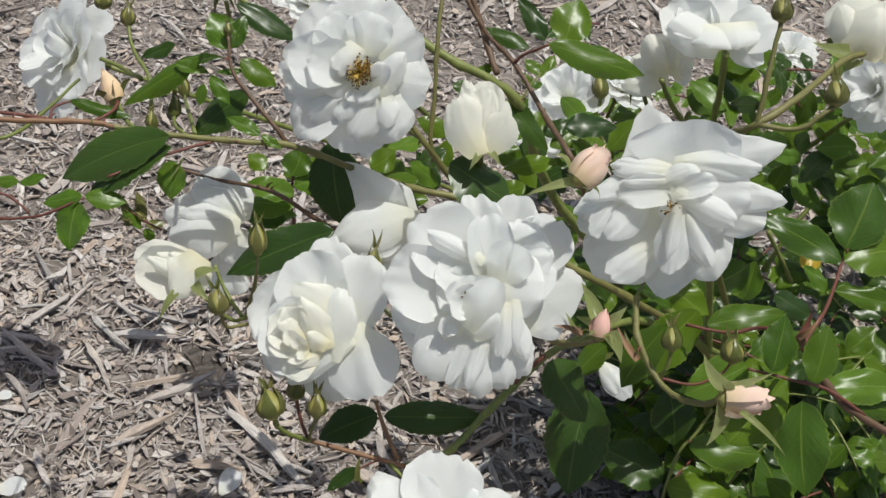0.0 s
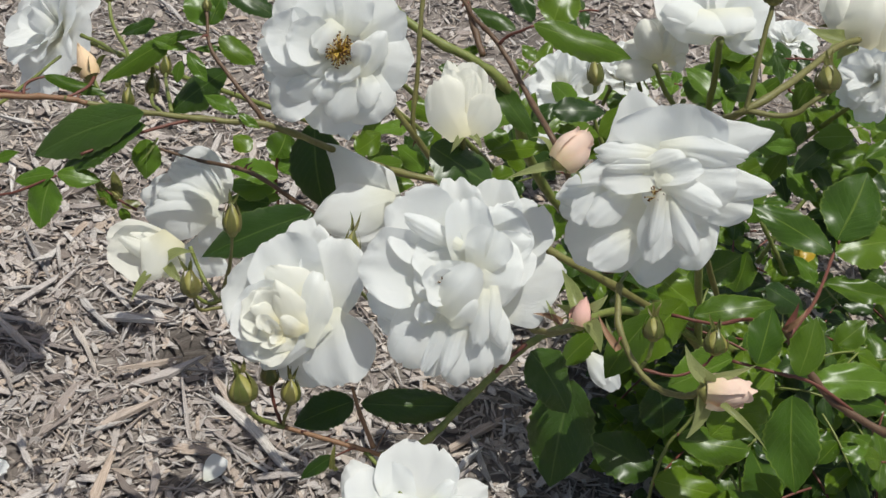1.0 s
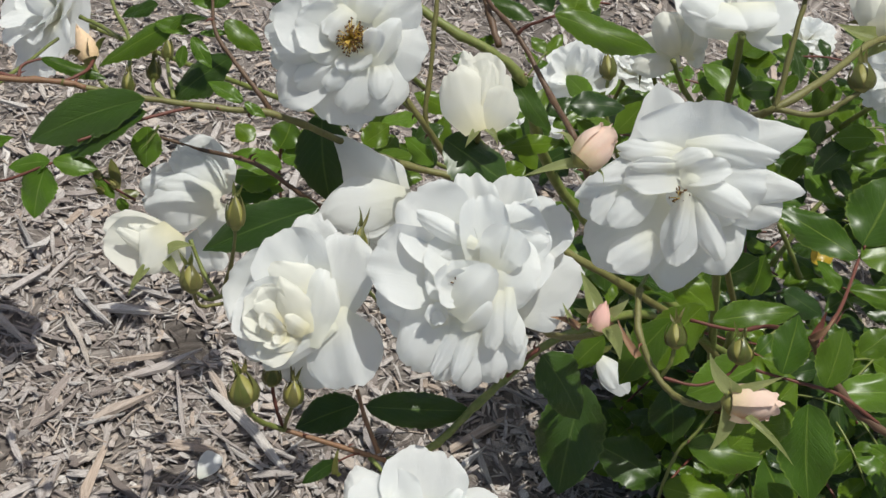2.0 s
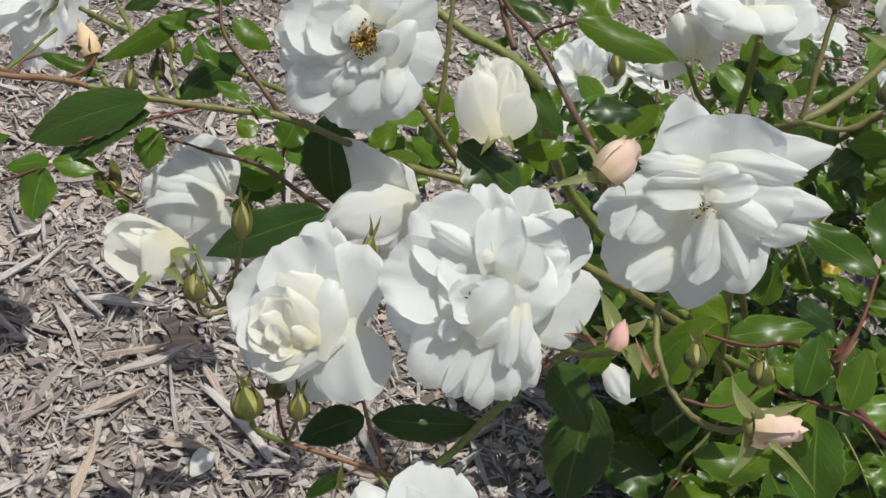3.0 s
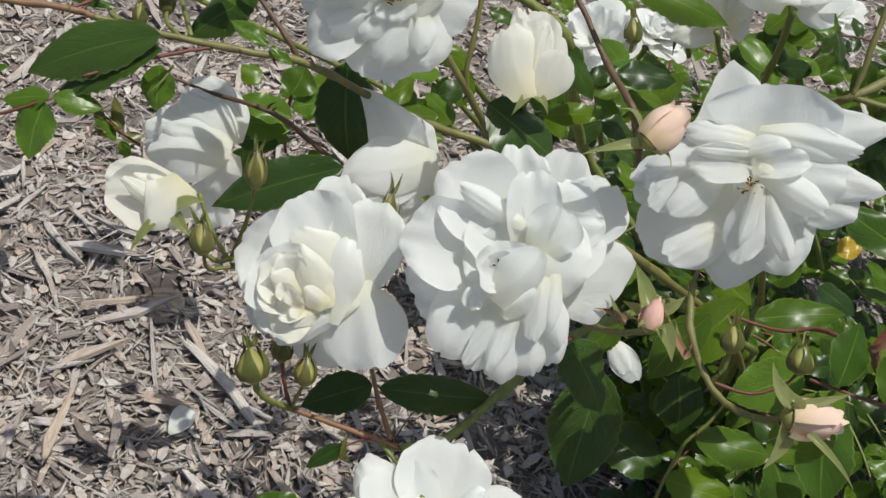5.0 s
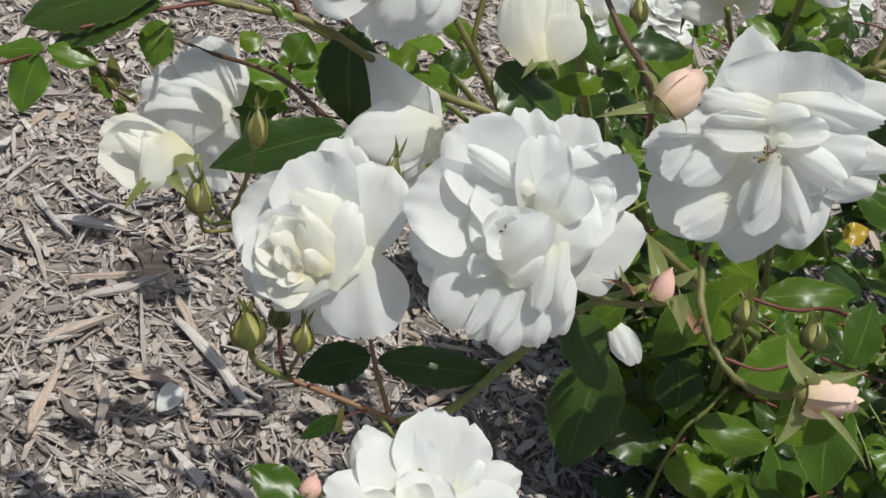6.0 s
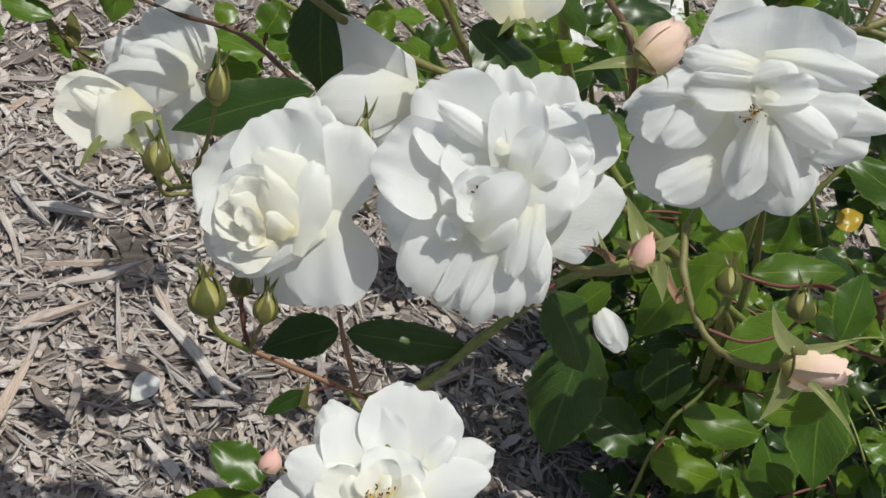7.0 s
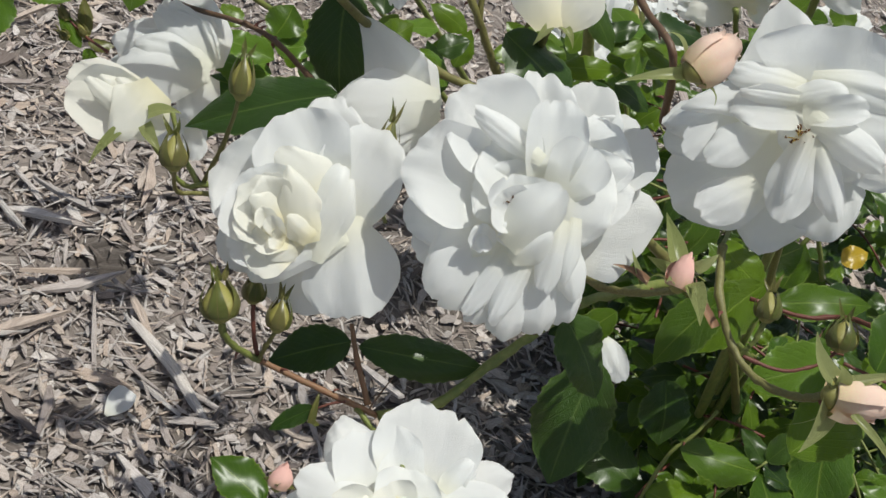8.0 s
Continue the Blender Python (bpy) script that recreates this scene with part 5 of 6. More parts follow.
leaflet(bush, (-0.171, 0.032, 0.380), (-0.187, 0.037, 0.389), 0.0153, LEAF)
leaflet(bush, (-0.074, -0.019, 0.444), (-0.060, -0.006, 0.456), 0.0188, LEAF)
leaflet(bush, (-0.056, -0.012, 0.419), (-0.031, -0.008, 0.419), 0.0184, LEAF)
leaflet(bush, (-0.045, 0.023, 0.426), (-0.029, 0.034, 0.436), 0.0162, DARK)
leaflet(bush, (0.011, 0.012, 0.466), (0.032, 0.007, 0.457), 0.0180, LEAF)
leaflet(bush, (0.062, 0.028, 0.444), (0.044, 0.015, 0.433), 0.0192, DARK)
leaflet(bush, (0.034, 0.053, 0.401), (0.014, 0.044, 0.395), 0.0176, LEAF)
leaflet(bush, (-0.089, -0.070, 0.502), (-0.072, -0.105, 0.461), 0.0344, DARK, 10)
leaflet(bush, (-0.064, -0.152, 0.498), (-0.125, -0.183, 0.473), 0.0263, DARK)
leaflet(bush, (-0.036, -0.032, 0.454), (-0.069, -0.043, 0.447), 0.0168, LEAF)
leaflet(bush, (-0.037, -0.037, 0.449), (-0.052, -0.047, 0.439), 0.0144, DARK)
leaflet(bush, (-0.003, -0.118, 0.541), (0.039, -0.123, 0.529), 0.0369, DARK, -10)
leaflet(bush, (0.058, -0.035, 0.496), (0.022, -0.044, 0.491), 0.0137, LEAF)
leaflet(bush, (0.020, -0.033, 0.534), (0.051, -0.047, 0.514), 0.0163, DARK)
leaflet(bush, (0.058, -0.035, 0.526), (0.092, -0.026, 0.531), 0.0178, DARK)
leaflet(bush, (0.063, -0.023, 0.509), (0.092, -0.020, 0.507), 0.0152, LEAF)
leaflet(bush, (0.041, -0.079, 0.612), (0.101, -0.076, 0.605), 0.0185, LEAF, 10)
leaflet(bush, (0.047, -0.009, 0.572), (0.051, 0.013, 0.595), 0.0264, LEAF)
leaflet(bush, (0.034, -0.011, 0.572), (0.011, 0.004, 0.592), 0.0139, DARK)
leaflet(bush, (0.025, -0.016, 0.567), (-0.005, -0.012, 0.576), 0.0117, DARK)
leaflet(bush, (-0.026, 0.008, 0.511), (-0.004, 0.010, 0.510), 0.0103, LEAF)
leaflet(bush, (-0.011, -0.027, 0.546), (0.008, -0.018, 0.552), 0.0067, LEAF)
leaflet(bush, (-0.015, -0.214, 0.413), (-0.048, -0.232, 0.398), 0.0216, DARK, -8)
leaflet(bush, (-0.011, -0.214, 0.412), (0.050, -0.200, 0.418), 0.0209, DARK, 8)
leaflet(bush, (-0.018, -0.244, 0.395), (-0.034, -0.257, 0.383), 0.0089, DARK)
leaflet(bush, (0.080, -0.129, 0.403), (0.118, -0.146, 0.377), 0.0346, DARK, -15)
leaflet(bush, (0.112, -0.100, 0.355), (0.113, -0.152, 0.297), 0.0447, DARK, 10)
leaflet(bush, (0.198, -0.004, 0.161), (0.139, 0.004, 0.180), 0.0409, DARK)
leaflet(bush, (0.183, 0.026, 0.242), (0.202, -0.003, 0.207), 0.0379, DARK)
leaflet(bush, (0.207, -0.014, 0.225), (0.272, -0.004, 0.226), 0.0306, LEAF)
leaflet(bush, (0.196, -0.039, 0.198), (0.255, -0.034, 0.195), 0.0306, LEAF, 4)
leaflet(bush, (0.291, -0.029, 0.195), (0.268, -0.006, 0.224), 0.0390, LEAF)
leaflet(bush, (0.275, -0.021, 0.311), (0.296, -0.068, 0.256), 0.0406, LEAF, 8)
leaflet(bush, (0.248, -0.072, 0.493), (0.193, -0.063, 0.511), 0.0209, LEAF, -12)
leaflet(bush, (0.254, -0.046, 0.483), (0.265, -0.013, 0.518), 0.0386, LEAF)
leaflet(bush, (0.255, -0.051, 0.477), (0.295, -0.034, 0.489), 0.0312, LEAF)
leaflet(bush, (0.248, -0.067, 0.461), (0.230, -0.058, 0.473), 0.0104, YOUNG)
leaflet(bush, (0.253, -0.065, 0.462), (0.303, -0.060, 0.460), 0.0149, LEAF)
leaflet(bush, (0.174, -0.112, 0.451), (0.224, -0.094, 0.464), 0.0196, LEAF)
leaflet(bush, (0.206, -0.185, 0.494), (0.210, -0.162, 0.518), 0.0213, LEAF, 12)
leaflet(bush, (0.228, -0.191, 0.498), (0.231, -0.169, 0.523), 0.0191, LEAF)
leaflet(bush, (0.270, -0.088, 0.433), (0.285, -0.074, 0.447), 0.0178, LEAF)
leaflet(bush, (0.249, -0.147, 0.453), (0.299, -0.134, 0.460), 0.0221, YOUNG)
leaflet(bush, (0.258, -0.146, 0.446), (0.300, -0.142, 0.443), 0.0160, LEAF)
leaflet(bush, (0.168, -0.098, 0.449), (0.143, -0.135, 0.416), 0.0300, LEAF, -16)
leaflet(bush, (0.150, -0.118, 0.450), (0.127, -0.146, 0.412), 0.0240, LEAF, 12)
leaflet(bush, (0.197, -0.160, 0.470), (0.164, -0.178, 0.455), 0.0271, YOUNG)
leaflet(bush, (0.195, -0.192, 0.434), (0.223, -0.159, 0.467), 0.0305, LEAF)
leaflet(bush, (0.146, -0.062, 0.436), (0.181, -0.070, 0.423), 0.0231, LEAF)
leaflet(bush, (0.187, 0.012, 0.377), (0.213, 0.029, 0.392), 0.0265, LEAF)
leaflet(bush, (0.249, 0.220, 0.404), (0.245, 0.198, 0.380), 0.0185, LEAF)
leaflet(bush, (0.274, 0.156, 0.404), (0.302, 0.167, 0.412), 0.0204, LEAF)
leaflet(bush, (0.300, 0.262, 0.367), (0.277, 0.267, 0.377), 0.0255, LEAF)
leaflet(bush, (0.210, 0.035, 0.354), (0.182, 0.044, 0.368), 0.0221, LEAF)
leaflet(bush, (0.292, -0.053, 0.439), (0.269, -0.054, 0.441), 0.0152, DARK)
leaflet(bush, (0.232, 0.003, 0.390), (0.264, -0.001, 0.381), 0.0209, DARK)
leaflet(back_bush, (0.200, 0.276, 0.362), (0.202, 0.302, 0.393), 0.0249, LEAF, 23)
leaflet(back_bush, (0.215, 0.260, 0.383), (0.232, 0.266, 0.402), 0.0139, LEAF, 6)
leaflet(back_bush, (0.198, 0.260, 0.397), (0.222, 0.245, 0.370), 0.0227, LEAF, -22)
leaflet(back_bush, (0.181, 0.300, 0.388), (0.202, 0.297, 0.400), 0.0155, LEAF, 25)
leaflet(back_bush, (0.168, 0.244, 0.416), (0.186, 0.260, 0.438), 0.0208, LEAF, 27)
leaflet(back_bush, (0.154, 0.245, 0.396), (0.178, 0.264, 0.403), 0.0170, LEAF, 8)
leaflet(back_bush, (0.172, 0.252, 0.403), (0.178, 0.264, 0.431), 0.0178, LEAF, -27)
leaflet(back_bush, (0.220, 0.256, 0.365), (0.208, 0.247, 0.337), 0.0172, YOUNG, 7)
leaflet(back_bush, (0.183, 0.221, 0.397), (0.150, 0.233, 0.415), 0.0205, YOUNG, -8)
leaflet(back_bush, (0.211, 0.303, 0.384), (0.179, 0.288, 0.377), 0.0191, DARK, -28)
leaflet(back_bush, (0.208, 0.249, 0.421), (0.180, 0.251, 0.416), 0.0157, LEAF, -11)
leaflet(back_bush, (0.177, 0.232, 0.382), (0.148, 0.260, 0.388), 0.0199, LEAF, -25)
leaflet(back_bush, (0.190, 0.295, 0.372), (0.199, 0.258, 0.357), 0.0195, YOUNG, -21)
leaflet(back_bush, (0.202, 0.254, 0.429), (0.168, 0.259, 0.416), 0.0217, LEAF, 10)
leaflet(back_bush, (0.176, 0.267, 0.405), (0.163, 0.250, 0.391), 0.0131, LEAF, 3)
leaflet(back_bush, (0.188, 0.245, 0.381), (0.162, 0.253, 0.364), 0.0150, YOUNG, 22)
leaflet(back_bush, (0.212, 0.228, 0.405), (0.185, 0.232, 0.396), 0.0154, DARK, -26)
leaflet(back_bush, (0.204, 0.247, 0.386), (0.179, 0.262, 0.408), 0.0213, DARK, 23)
leaflet(back_bush, (0.312, 0.222, 0.384), (0.310, 0.198, 0.354), 0.0219, LEAF)
leaflet(back_bush, (0.254, 0.210, 0.380), (0.222, 0.202, 0.368), 0.0217, DARK, -13)
leaflet(back_bush, (0.317, 0.234, 0.357), (0.302, 0.210, 0.332), 0.0220, DARK, -9)
leaflet(back_bush, (0.269, 0.235, 0.437), (0.282, 0.264, 0.460), 0.0219, YOUNG, -20)
leaflet(back_bush, (0.323, 0.228, 0.407), (0.351, 0.259, 0.406), 0.0169, DARK, 16)
leaflet(back_bush, (0.248, 0.227, 0.379), (0.228, 0.251, 0.381), 0.0140, LEAF)
leaflet(back_bush, (0.247, 0.176, 0.373), (0.280, 0.162, 0.361), 0.0215, YOUNG, -1)
leaflet(back_bush, (0.279, 0.234, 0.452), (0.294, 0.212, 0.431), 0.0183, DARK, 24)
leaflet(back_bush, (0.243, 0.192, 0.368), (0.230, 0.180, 0.352), 0.0123, DARK, 30)
leaflet(back_bush, (0.335, 0.217, 0.376), (0.309, 0.202, 0.357), 0.0198, LEAF, -20)
leaflet(back_bush, (0.288, 0.168, 0.381), (0.314, 0.165, 0.398), 0.0194, LEAF, -6)
leaflet(back_bush, (0.293, 0.248, 0.372), (0.320, 0.235, 0.354), 0.0187, YOUNG, -16)
leaflet(back_bush, (0.269, 0.163, 0.414), (0.247, 0.134, 0.400), 0.0200, DARK, 1)
leaflet(back_bush, (0.227, 0.135, 0.391), (0.220, 0.104, 0.370), 0.0181, YOUNG, -15)
leaflet(back_bush, (0.306, 0.174, 0.399), (0.336, 0.179, 0.400), 0.0187, LEAF, -15)
leaflet(back_bush, (0.330, 0.257, 0.359), (0.332, 0.244, 0.328), 0.0183, LEAF, -29)
leaflet(back_bush, (0.254, 0.209, 0.400), (0.247, 0.199, 0.376), 0.0155, DARK, 13)
leaflet(back_bush, (0.282, 0.294, 0.420), (0.288, 0.271, 0.398), 0.0192, LEAF, -30)
leaflet(back_bush, (0.314, 0.230, 0.393), (0.291, 0.245, 0.420), 0.0232, YOUNG)
leaflet(back_bush, (0.294, 0.196, 0.464), (0.289, 0.166, 0.443), 0.0205, YOUNG, 7)
leaflet(back_bush, (0.316, 0.196, 0.373), (0.336, 0.173, 0.365), 0.0172, DARK, 4)
leaflet(back_bush, (0.299, 0.226, 0.360), (0.328, 0.232, 0.349), 0.0165, LEAF, -9)
leaflet(back_bush, (0.348, 0.225, 0.347), (0.339, 0.252, 0.354), 0.0131, LEAF, 15)
leaflet(back_bush, (0.323, 0.178, 0.417), (0.300, 0.157, 0.414), 0.0149, LEAF, 9)
leaflet(back_bush, (0.286, 0.211, 0.390), (0.280, 0.233, 0.408), 0.0143, YOUNG, 26)
leaflet(back_bush, (0.210, 0.215, 0.445), (0.193, 0.237, 0.461), 0.0175, LEAF, -22)
leaflet(back_bush, (0.241, 0.201, 0.389), (0.204, 0.196, 0.386), 0.0215, DARK, -26)
leaflet(back_bush, (0.248, 0.163, 0.403), (0.222, 0.146, 0.411), 0.0133, YOUNG, -19)
leaflet(back_bush, (0.224, 0.251, 0.391), (0.200, 0.249, 0.400), 0.0139, YOUNG, -15)
leaflet(back_bush, (0.282, 0.184, 0.366), (0.314, 0.192, 0.342), 0.0172, LEAF, 30)
leaflet(back_bush, (0.291, 0.255, 0.421), (0.326, 0.249, 0.402), 0.0233, LEAF, 14)
leaflet(back_bush, (0.249, 0.212, 0.437), (0.242, 0.203, 0.408), 0.0175, LEAF, 16)
leaflet(back_bush, (0.298, 0.197, 0.382), (0.266, 0.170, 0.376), 0.0208, LEAF, 17)
leaflet(back_bush, (0.216, 0.234, 0.442), (0.231, 0.219, 0.426), 0.0160, DARK, -30)
leaflet(back_bush, (0.262, 0.174, 0.372), (0.282, 0.184, 0.387), 0.0147, LEAF, -26)
leaflet(back_bush, (0.266, 0.161, 0.391), (0.283, 0.142, 0.382), 0.0137, DARK, 13)
leaflet(back_bush, (0.270, 0.294, 0.418), (0.296, 0.321, 0.424), 0.0177, YOUNG)
leaflet(back_bush, (0.239, 0.158, 0.399), (0.233, 0.146, 0.373), 0.0181, LEAF, -18)
leaflet(back_bush, (0.291, 0.226, 0.381), (0.257, 0.231, 0.401), 0.0222, LEAF, -1)
leaflet(back_bush, (0.233, 0.136, 0.386), (0.203, 0.128, 0.375), 0.0178, LEAF, 11)
leaflet(back_bush, (0.298, 0.255, 0.417), (0.273, 0.255, 0.401), 0.0160, LEAF, 5)
leaflet(back_bush, (0.305, 0.189, 0.423), (0.332, 0.203, 0.436), 0.0198, LEAF, 29)
leaflet(back_bush, (0.286, 0.160, 0.428), (0.255, 0.158, 0.421), 0.0200, YOUNG, -11)
leaflet(back_bush, (0.329, 0.205, 0.364), (0.352, 0.201, 0.331), 0.0180, LEAF, -25)
leaflet(bush, (0.053, 0.069, 0.439), (0.075, 0.077, 0.442), 0.0136, LEAF, -2)
leaflet(bush, (0.037, 0.087, 0.393), (0.021, 0.067, 0.376), 0.0189, DARK, 14)
leaflet(bush, (0.056, 0.066, 0.434), (0.078, 0.048, 0.432), 0.0149, YOUNG, -10)
leaflet(bush, (0.039, 0.105, 0.387), (0.021, 0.122, 0.410), 0.0198, DARK, -27)
leaflet(bush, (0.023, 0.089, 0.380), (0.025, 0.121, 0.400), 0.0179, DARK, -6)
leaflet(bush, (0.045, 0.070, 0.389), (0.023, 0.069, 0.418), 0.0180, LEAF, 16)
leaflet(bush, (0.031, 0.078, 0.426), (0.034, 0.097, 0.448), 0.0157, LEAF, -14)
leaflet(bush, (0.025, 0.062, 0.440), (-0.005, 0.056, 0.447), 0.0160, LEAF, 22)
leaflet(bush, (0.065, 0.065, 0.395), (0.044, 0.055, 0.417), 0.0134, DARK, -8)
leaflet(bush, (0.047, 0.070, 0.393), (0.038, 0.092, 0.403), 0.0119, LEAF, -2)
leaflet(bush, (-0.068, 0.057, 0.398), (-0.073, 0.025, 0.391), 0.0160, LEAF, -2)
leaflet(bush, (-0.052, 0.057, 0.419), (-0.075, 0.034, 0.424), 0.0145, YOUNG, 13)
leaflet(bush, (-0.039, 0.115, 0.389), (-0.067, 0.111, 0.402), 0.0163, LEAF, -18)
leaflet(bush, (-0.083, 0.050, 0.391), (-0.100, 0.044, 0.358), 0.0175, LEAF, 22)
leaflet(bush, (-0.034, 0.046, 0.389), (-0.055, 0.039, 0.413), 0.0163, YOUNG, -6)
leaflet(bush, (-0.089, 0.062, 0.410), (-0.104, 0.088, 0.430), 0.0205, DARK)
leaflet(bush, (-0.034, 0.046, 0.404), (-0.031, 0.060, 0.426), 0.0149, LEAF, 22)
leaflet(bush, (-0.083, 0.082, 0.402), (-0.091, 0.078, 0.370), 0.0161, YOUNG, -2)
leaflet(bush, (-0.038, 0.064, 0.369), (-0.053, 0.066, 0.402), 0.0190, DARK, 7)
leaflet(bush, (-0.052, 0.100, 0.386), (-0.054, 0.099, 0.357), 0.0131, YOUNG, -11)
leaflet(bush, (-0.090, 0.028, 0.384), (-0.082, 0.010, 0.372), 0.0134, DARK, 27)
leaflet(bush, (-0.039, 0.061, 0.371), (-0.065, 0.063, 0.387), 0.0154, LEAF, -15)
leaflet(bush, (0.210, 0.065, 0.331), (0.240, 0.082, 0.334), 0.0188, LEAF, 28)
leaflet(bush, (0.161, 0.081, 0.309), (0.173, 0.092, 0.343), 0.0224, LEAF, 26)
leaflet(bush, (0.165, 0.085, 0.274), (0.166, 0.092, 0.301), 0.0125, YOUNG, 19)
leaflet(bush, (0.199, 0.071, 0.313), (0.172, 0.080, 0.329), 0.0175, LEAF, -3)
leaflet(bush, (0.193, 0.105, 0.301), (0.174, 0.082, 0.300), 0.0132, YOUNG, -29)
leaflet(bush, (0.158, 0.046, 0.325), (0.130, 0.034, 0.342), 0.0145, DARK, 16)
leaflet(bush, (0.222, 0.063, 0.355), (0.201, 0.072, 0.344), 0.0126, YOUNG, 29)
leaflet(bush, (0.218, 0.033, 0.351), (0.219, 0.050, 0.379), 0.0192, LEAF, -25)
leaflet(bush, (0.168, 0.041, 0.319), (0.141, 0.056, 0.316), 0.0168, LEAF, 15)
leaflet(bush, (0.186, 0.054, 0.324), (0.202, 0.070, 0.350), 0.0208, LEAF, -17)
leaflet(bush, (-0.169, 0.000, 0.356), (-0.134, -0.006, 0.374), 0.0199, YOUNG, -6)
leaflet(bush, (-0.124, 0.013, 0.353), (-0.108, 0.013, 0.335), 0.0117, LEAF, 1)
leaflet(bush, (-0.147, 0.036, 0.385), (-0.120, 0.018, 0.381), 0.0167, DARK, -6)
leaflet(bush, (-0.129, 0.015, 0.377), (-0.131, 0.027, 0.395), 0.0124, LEAF, 3)
leaflet(bush, (-0.164, -0.007, 0.355), (-0.166, -0.014, 0.318), 0.0195, YOUNG, -3)
leaflet(bush, (-0.156, 0.030, 0.379), (-0.140, 0.048, 0.381), 0.0137, LEAF, 22)
leaflet(bush, (0.070, 0.068, 0.459), (0.075, 0.041, 0.446), 0.0150, LEAF, -17)
leaflet(bush, (0.088, 0.081, 0.455), (0.055, 0.060, 0.466), 0.0204, YOUNG, 2)
leaflet(bush, (0.068, 0.066, 0.415), (0.037, 0.043, 0.424), 0.0192, LEAF, -17)
leaflet(bush, (0.091, 0.081, 0.431), (0.108, 0.096, 0.454), 0.0178, LEAF, 27)
leaflet(bush, (0.069, 0.061, 0.453), (0.076, 0.063, 0.476), 0.0118, LEAF, -13)
leaflet(bush, (0.069, 0.084, 0.449), (0.043, 0.107, 0.455), 0.0161, YOUNG, -28)
leaflet(bush, (0.044, -0.009, 0.497), (0.059, 0.002, 0.507), 0.0127, DARK)
leaflet(bush, (0.050, -0.013, 0.491), (0.064, -0.002, 0.501), 0.0120, LEAF)
leaflet(bush, (0.060, -0.004, 0.469), (0.085, -0.006, 0.464), 0.0167, DARK)
leaflet(bush, (0.086, -0.005, 0.494), (0.065, -0.005, 0.498), 0.0106, LEAF)
leaflet(bush, (-0.023, -0.278, 0.358), (-0.053, -0.272, 0.369), 0.0217, LEAF, 10)
leaflet(bush, (-0.017, -0.284, 0.351), (-0.057, -0.293, 0.347), 0.0128, LEAF)
leaflet(bush, (-0.188, -0.159, 0.470), (-0.203, -0.154, 0.484), 0.0075, YOUNG)
leaflet(bush, (-0.187, -0.156, 0.473), (-0.195, -0.146, 0.489), 0.0068, SEPAL)
leaflet(bush, (-0.186, -0.156, 0.472), (-0.175, -0.151, 0.473), 0.0070, SEPAL)
leaflet(bush, (-0.186, -0.158, 0.470), (-0.179, -0.161, 0.463), 0.0066, YOUNG)
leaflet(bush, (0.120, -0.030, 0.333), (0.101, -0.048, 0.311), 0.0190, LEAF, 8)
leaflet(bush, (0.269, 0.116, 0.329), (0.285, 0.128, 0.340), 0.0170, YELLOW, label="yellowed rose leaflet")

# the deeper foliage
rng = random.Random(77)
for i in range(300):
    x, y = rng.uniform(0.14, 0.66), rng.uniform(-0.06, 0.55)
    z = rng.uniform(0.05, 0.40)
    if x < 0.24 and y < 0.10:
        x += 0.14
    if y < 0.08:
        z *= 0.6
    if x < 0.26 and z > 0.22:
        z *= 0.5
    if abs(x - 0.27) < 0.09 and abs(y - 0.12) < 0.13:
        z *= 0.55
    way = (rng.uniform(-1, 0.6), rng.uniform(-1, 0.5), rng.uniform(-0.1, 0.5))
    # below 0.2 m mostly dark green, so shade between leaves is partly colour
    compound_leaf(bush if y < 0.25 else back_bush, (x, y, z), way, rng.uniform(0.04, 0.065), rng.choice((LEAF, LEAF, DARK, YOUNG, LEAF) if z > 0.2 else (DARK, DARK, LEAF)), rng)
# unseen leaves behind the right rose, added to cast shade on the mulch
for i in range(34):
    x, y, z = rng.uniform(0.13, 0.23), rng.uniform(0.04, 0.22), rng.uniform(0.27, 0.38)
    if x > 0.18:
        z -= 0.10
    compound_leaf(bush, (x, y, z), (rng.uniform(-1, 0.6), rng.uniform(-0.6, 0.8), rng.uniform(-0.2, 0.3)), rng.uniform(0.04, 0.06), rng.choice((LEAF, DARK)), rng)
for i in range(46):
    x, y, z = rng.uniform(0.20, 0.36), rng.uniform(-0.01, 0.20), rng.uniform(0.28, 0.41)
    if abs(x - 0.26) < 0.08:
        z -= 0.15
    compound_leaf(bush, (x, y, z), (rng.uniform(-1, 0.6), rng.uniform(-1, 0.5), rng.uniform(-0.2, 0.4)), rng.uniform(0.04, 0.06), rng.choice((LEAF, LEAF, DARK)), rng)
# low leaves added all in dark green to paint the gaps as shaded
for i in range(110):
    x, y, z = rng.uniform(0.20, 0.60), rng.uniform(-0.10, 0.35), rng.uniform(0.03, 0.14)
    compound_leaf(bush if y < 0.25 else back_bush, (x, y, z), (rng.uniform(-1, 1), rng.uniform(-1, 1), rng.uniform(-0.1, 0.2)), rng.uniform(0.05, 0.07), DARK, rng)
for i in range(20):
    x, y, z = rng.uniform(-0.02, 0.30), rng.uniform(0.22, 0.62), rng.uniform(0.12, 0.30)
    compound_leaf(back_bush, (x, y, z), (rng.uniform(-1, 0.6), rng.uniform(-1, 0.3), rng.uniform(-0.1, 0.4)), rng.uniform(0.045, 0.065), rng.choice((LEAF, DARK)), rng)


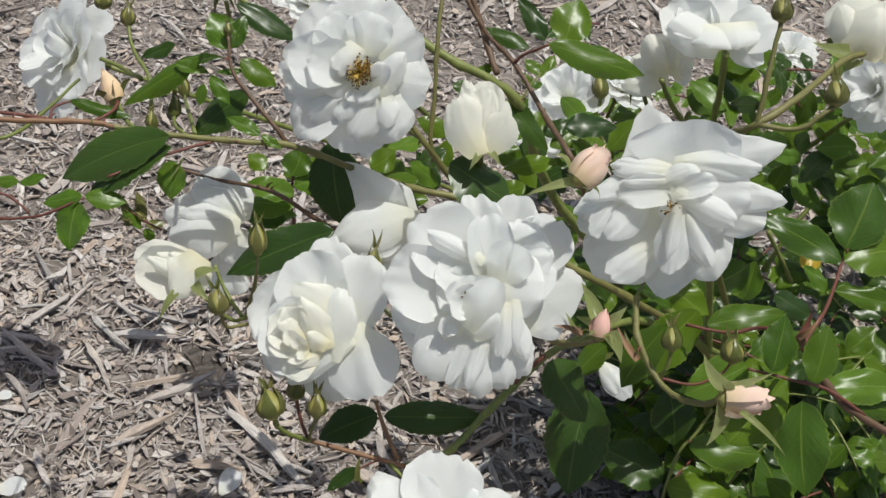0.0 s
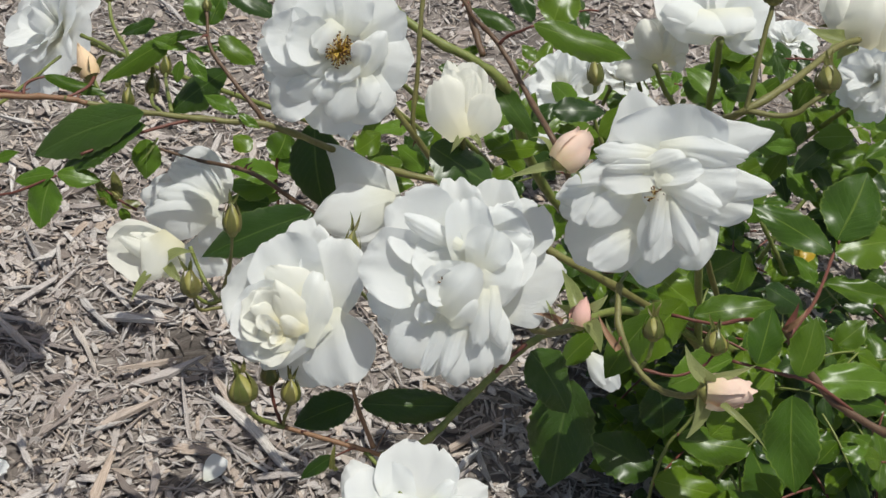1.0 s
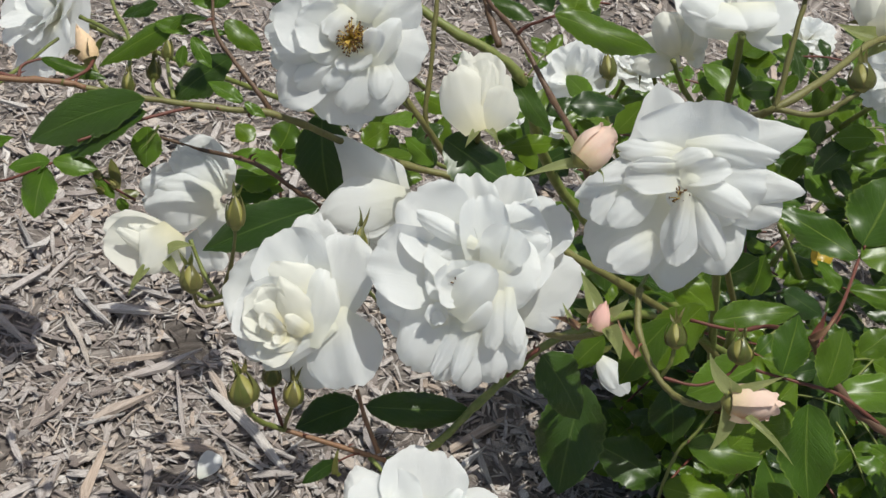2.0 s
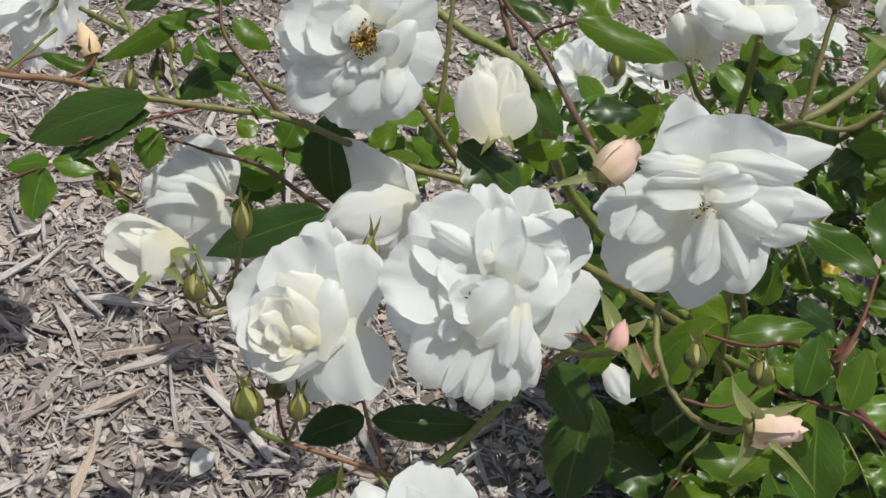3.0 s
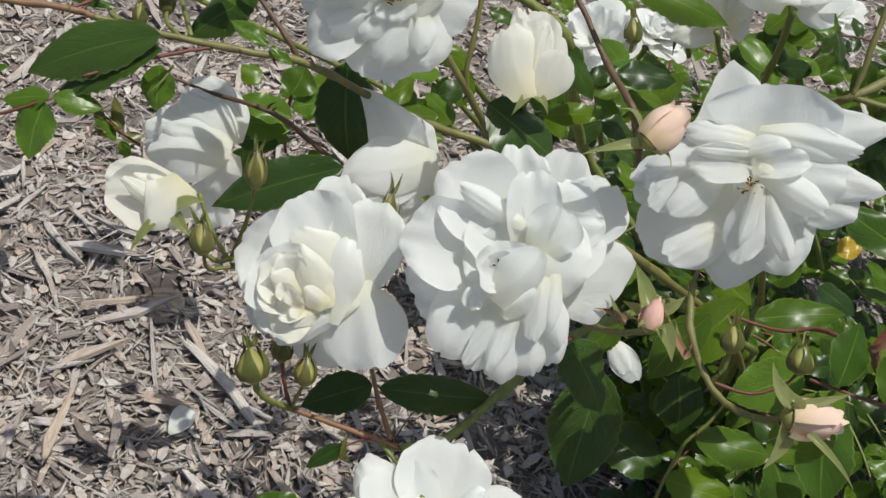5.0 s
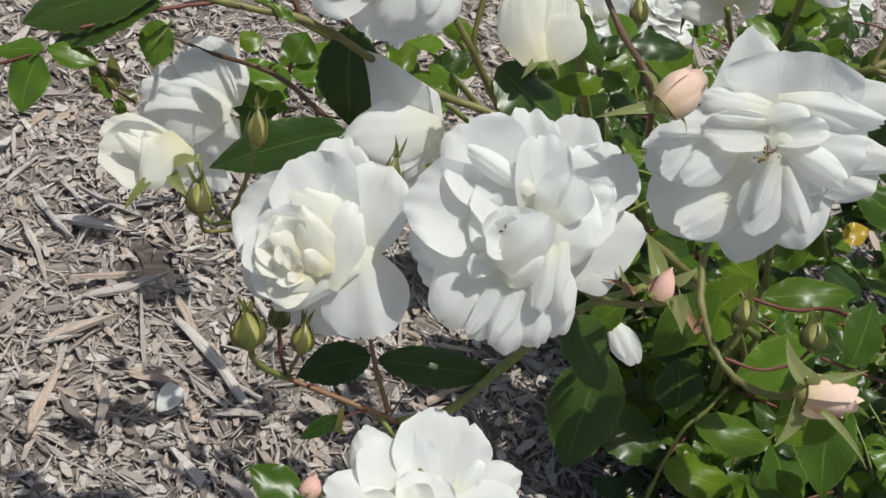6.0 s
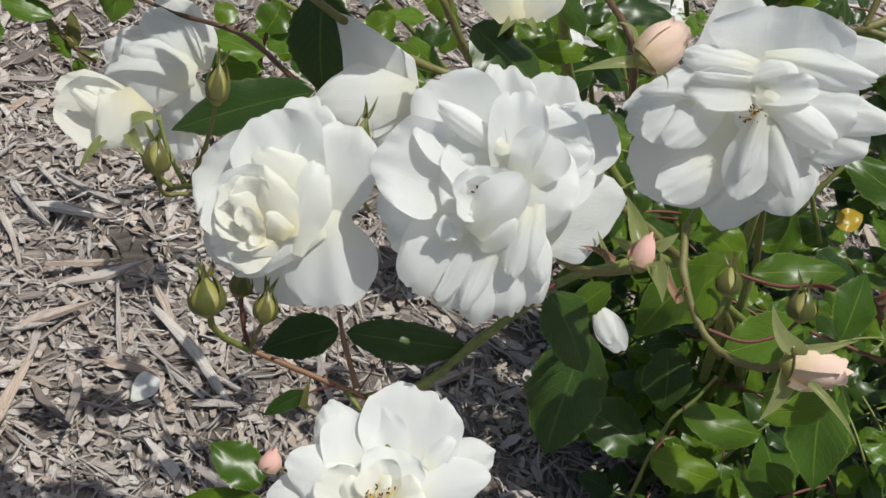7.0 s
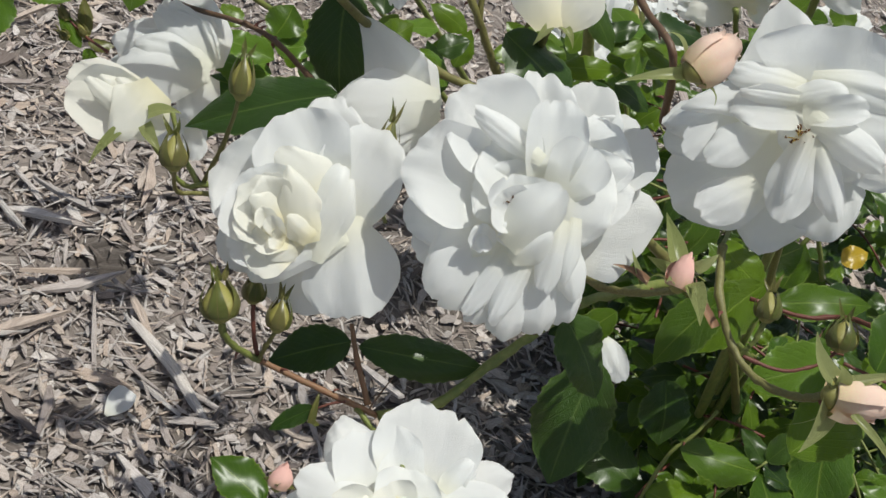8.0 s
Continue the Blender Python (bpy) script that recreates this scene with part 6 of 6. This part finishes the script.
# larger pieces of mulch
wood_chip((-0.427, 0.179), (-0.356, 0.129), 0.0079, 0)
wood_chip((-0.411, 0.129), (-0.353, 0.071), 0.0071, 1)
wood_chip((-0.473, 0.067), (-0.423, 0.025), 0.0069, 2)
wood_chip((-0.398, -0.013), (-0.361, -0.055), 0.0086, 3)
wood_chip((-0.382, 0.161), (-0.311, 0.170), 0.0156, 4)
wood_chip((-0.248, 0.009), (-0.196, 0.019), 0.0121, 5)
wood_chip((-0.234, 0.084), (-0.128, 0.018), 0.0126, 6)
wood_chip((-0.245, 0.065), (-0.168, 0.017), 0.0078, 7)
wood_chip((-0.311, 0.060), (-0.286, 0.048), 0.0073, 8)
wood_chip((-0.318, -0.050), (-0.285, -0.038), 0.0098, 9)
wood_chip((-0.332, -0.001), (-0.299, 0.028), 0.0040, 10)
wood_chip((-0.374, -0.013), (-0.354, 0.051), 0.0060, 11)
wood_chip((-0.321, -0.041), (-0.304, -0.027), 0.0138, 12)
wood_chip((-0.405, 0.051), (-0.385, 0.064), 0.0089, 13)
wood_chip((-0.273, 0.096), (-0.221, 0.003), 0.0043, 14)
wood_chip((-0.275, 0.003), (-0.239, -0.038), 0.0065, 15)
wood_chip((-0.242, 0.106), (-0.200, 0.059), 0.0091, 16)
wood_chip((-0.499, 0.112), (-0.439, 0.120), 0.0055, 17)
wood_chip((-0.503, 0.157), (-0.446, 0.176), 0.0045, 18)
wood_chip((-0.482, 0.238), (-0.461, 0.201), 0.0058, 19)
wood_chip((-0.526, 0.244), (-0.463, 0.185), 0.0053, 20)
wood_chip((-0.618, 0.368), (-0.559, 0.353), 0.0063, 21)
wood_chip((-0.754, 0.649), (-0.672, 0.603), 0.0087, 22)
wood_chip((-0.534, 0.734), (-0.595, 0.777), 0.0074, 23)
wood_chip((0.325, 1.100), (0.379, 1.085), 0.0114, 24)
wood_chip((-0.367, 0.179), (-0.411, 0.203), 0.0067, 25)
wood_chip((-0.171, 0.041), (-0.121, 0.034), 0.0061, 26)
wood_chip((-0.103, 0.093), (-0.033, 0.102), 0.0084, 27)
wood_chip((-0.042, 0.043), (-0.078, 0.047), 0.0071, 28)

rng = random.Random(9)
loose = [wood_chip((-0.02, 0.0), (0.02, 0.0), 0.010, 60), wood_chip((-0.015, 0.0), (0.015, 0.0), 0.012, 61), wood_chip((-0.03, 0.0), (0.03, 0.0), 0.008, 62),
         wood_chip((-0.012, 0.0), (0.012, 0.0), 0.009, 63), wood_chip((-0.024, 0.0), (0.024, 0.0), 0.012, 64)]
for i in range(130):
    x, y = rng.uniform(-0.62, 0.10), rng.uniform(-0.14, 0.75)
    chip = loose[i].copy() if i < 5 else loose[i % 5].copy()
    scene.collection.objects.link(chip)
    chip.matrix_basis = pose(x, y, height(x, y) + 0.008, rng.gauss(0, 9), rng.gauss(0, 9), rng.uniform(0, 360)) @ Matrix.Scale(rng.uniform(0.35, 0.85), 4)
for chip in loose:
    bpy.data.objects.remove(chip)



def fallen_petal(x, y, size, turn, seed):
    """A shed petal, curled up at its sides, on the mulch."""
    rng = random.Random(seed)
    ob = tagged(new("fallen_petal"), "shed white rose petal lying on mulch", "petal", "shed petals")
    ob.matrix_basis = pose(x, y, height(x, y) + 0.012, rng.uniform(-8, 8), rng.uniform(-8, 8), turn)
    petal(ob, 0, size, size * 0.8, 8, 10, 30, 0.0, WHITE, rng, r0=-size / 2, ruffle=1.5)


fallen_petal(-0.198, -0.003, 0.030, 70, 50)
fallen_petal(-0.395, -0.069, 0.030, 20, 51)
fallen_petal(-0.454, 0.033, 0.016, 40, 53)
wood_chip((-0.322, -0.036), (-0.300, -0.022), 0.0150, 54)
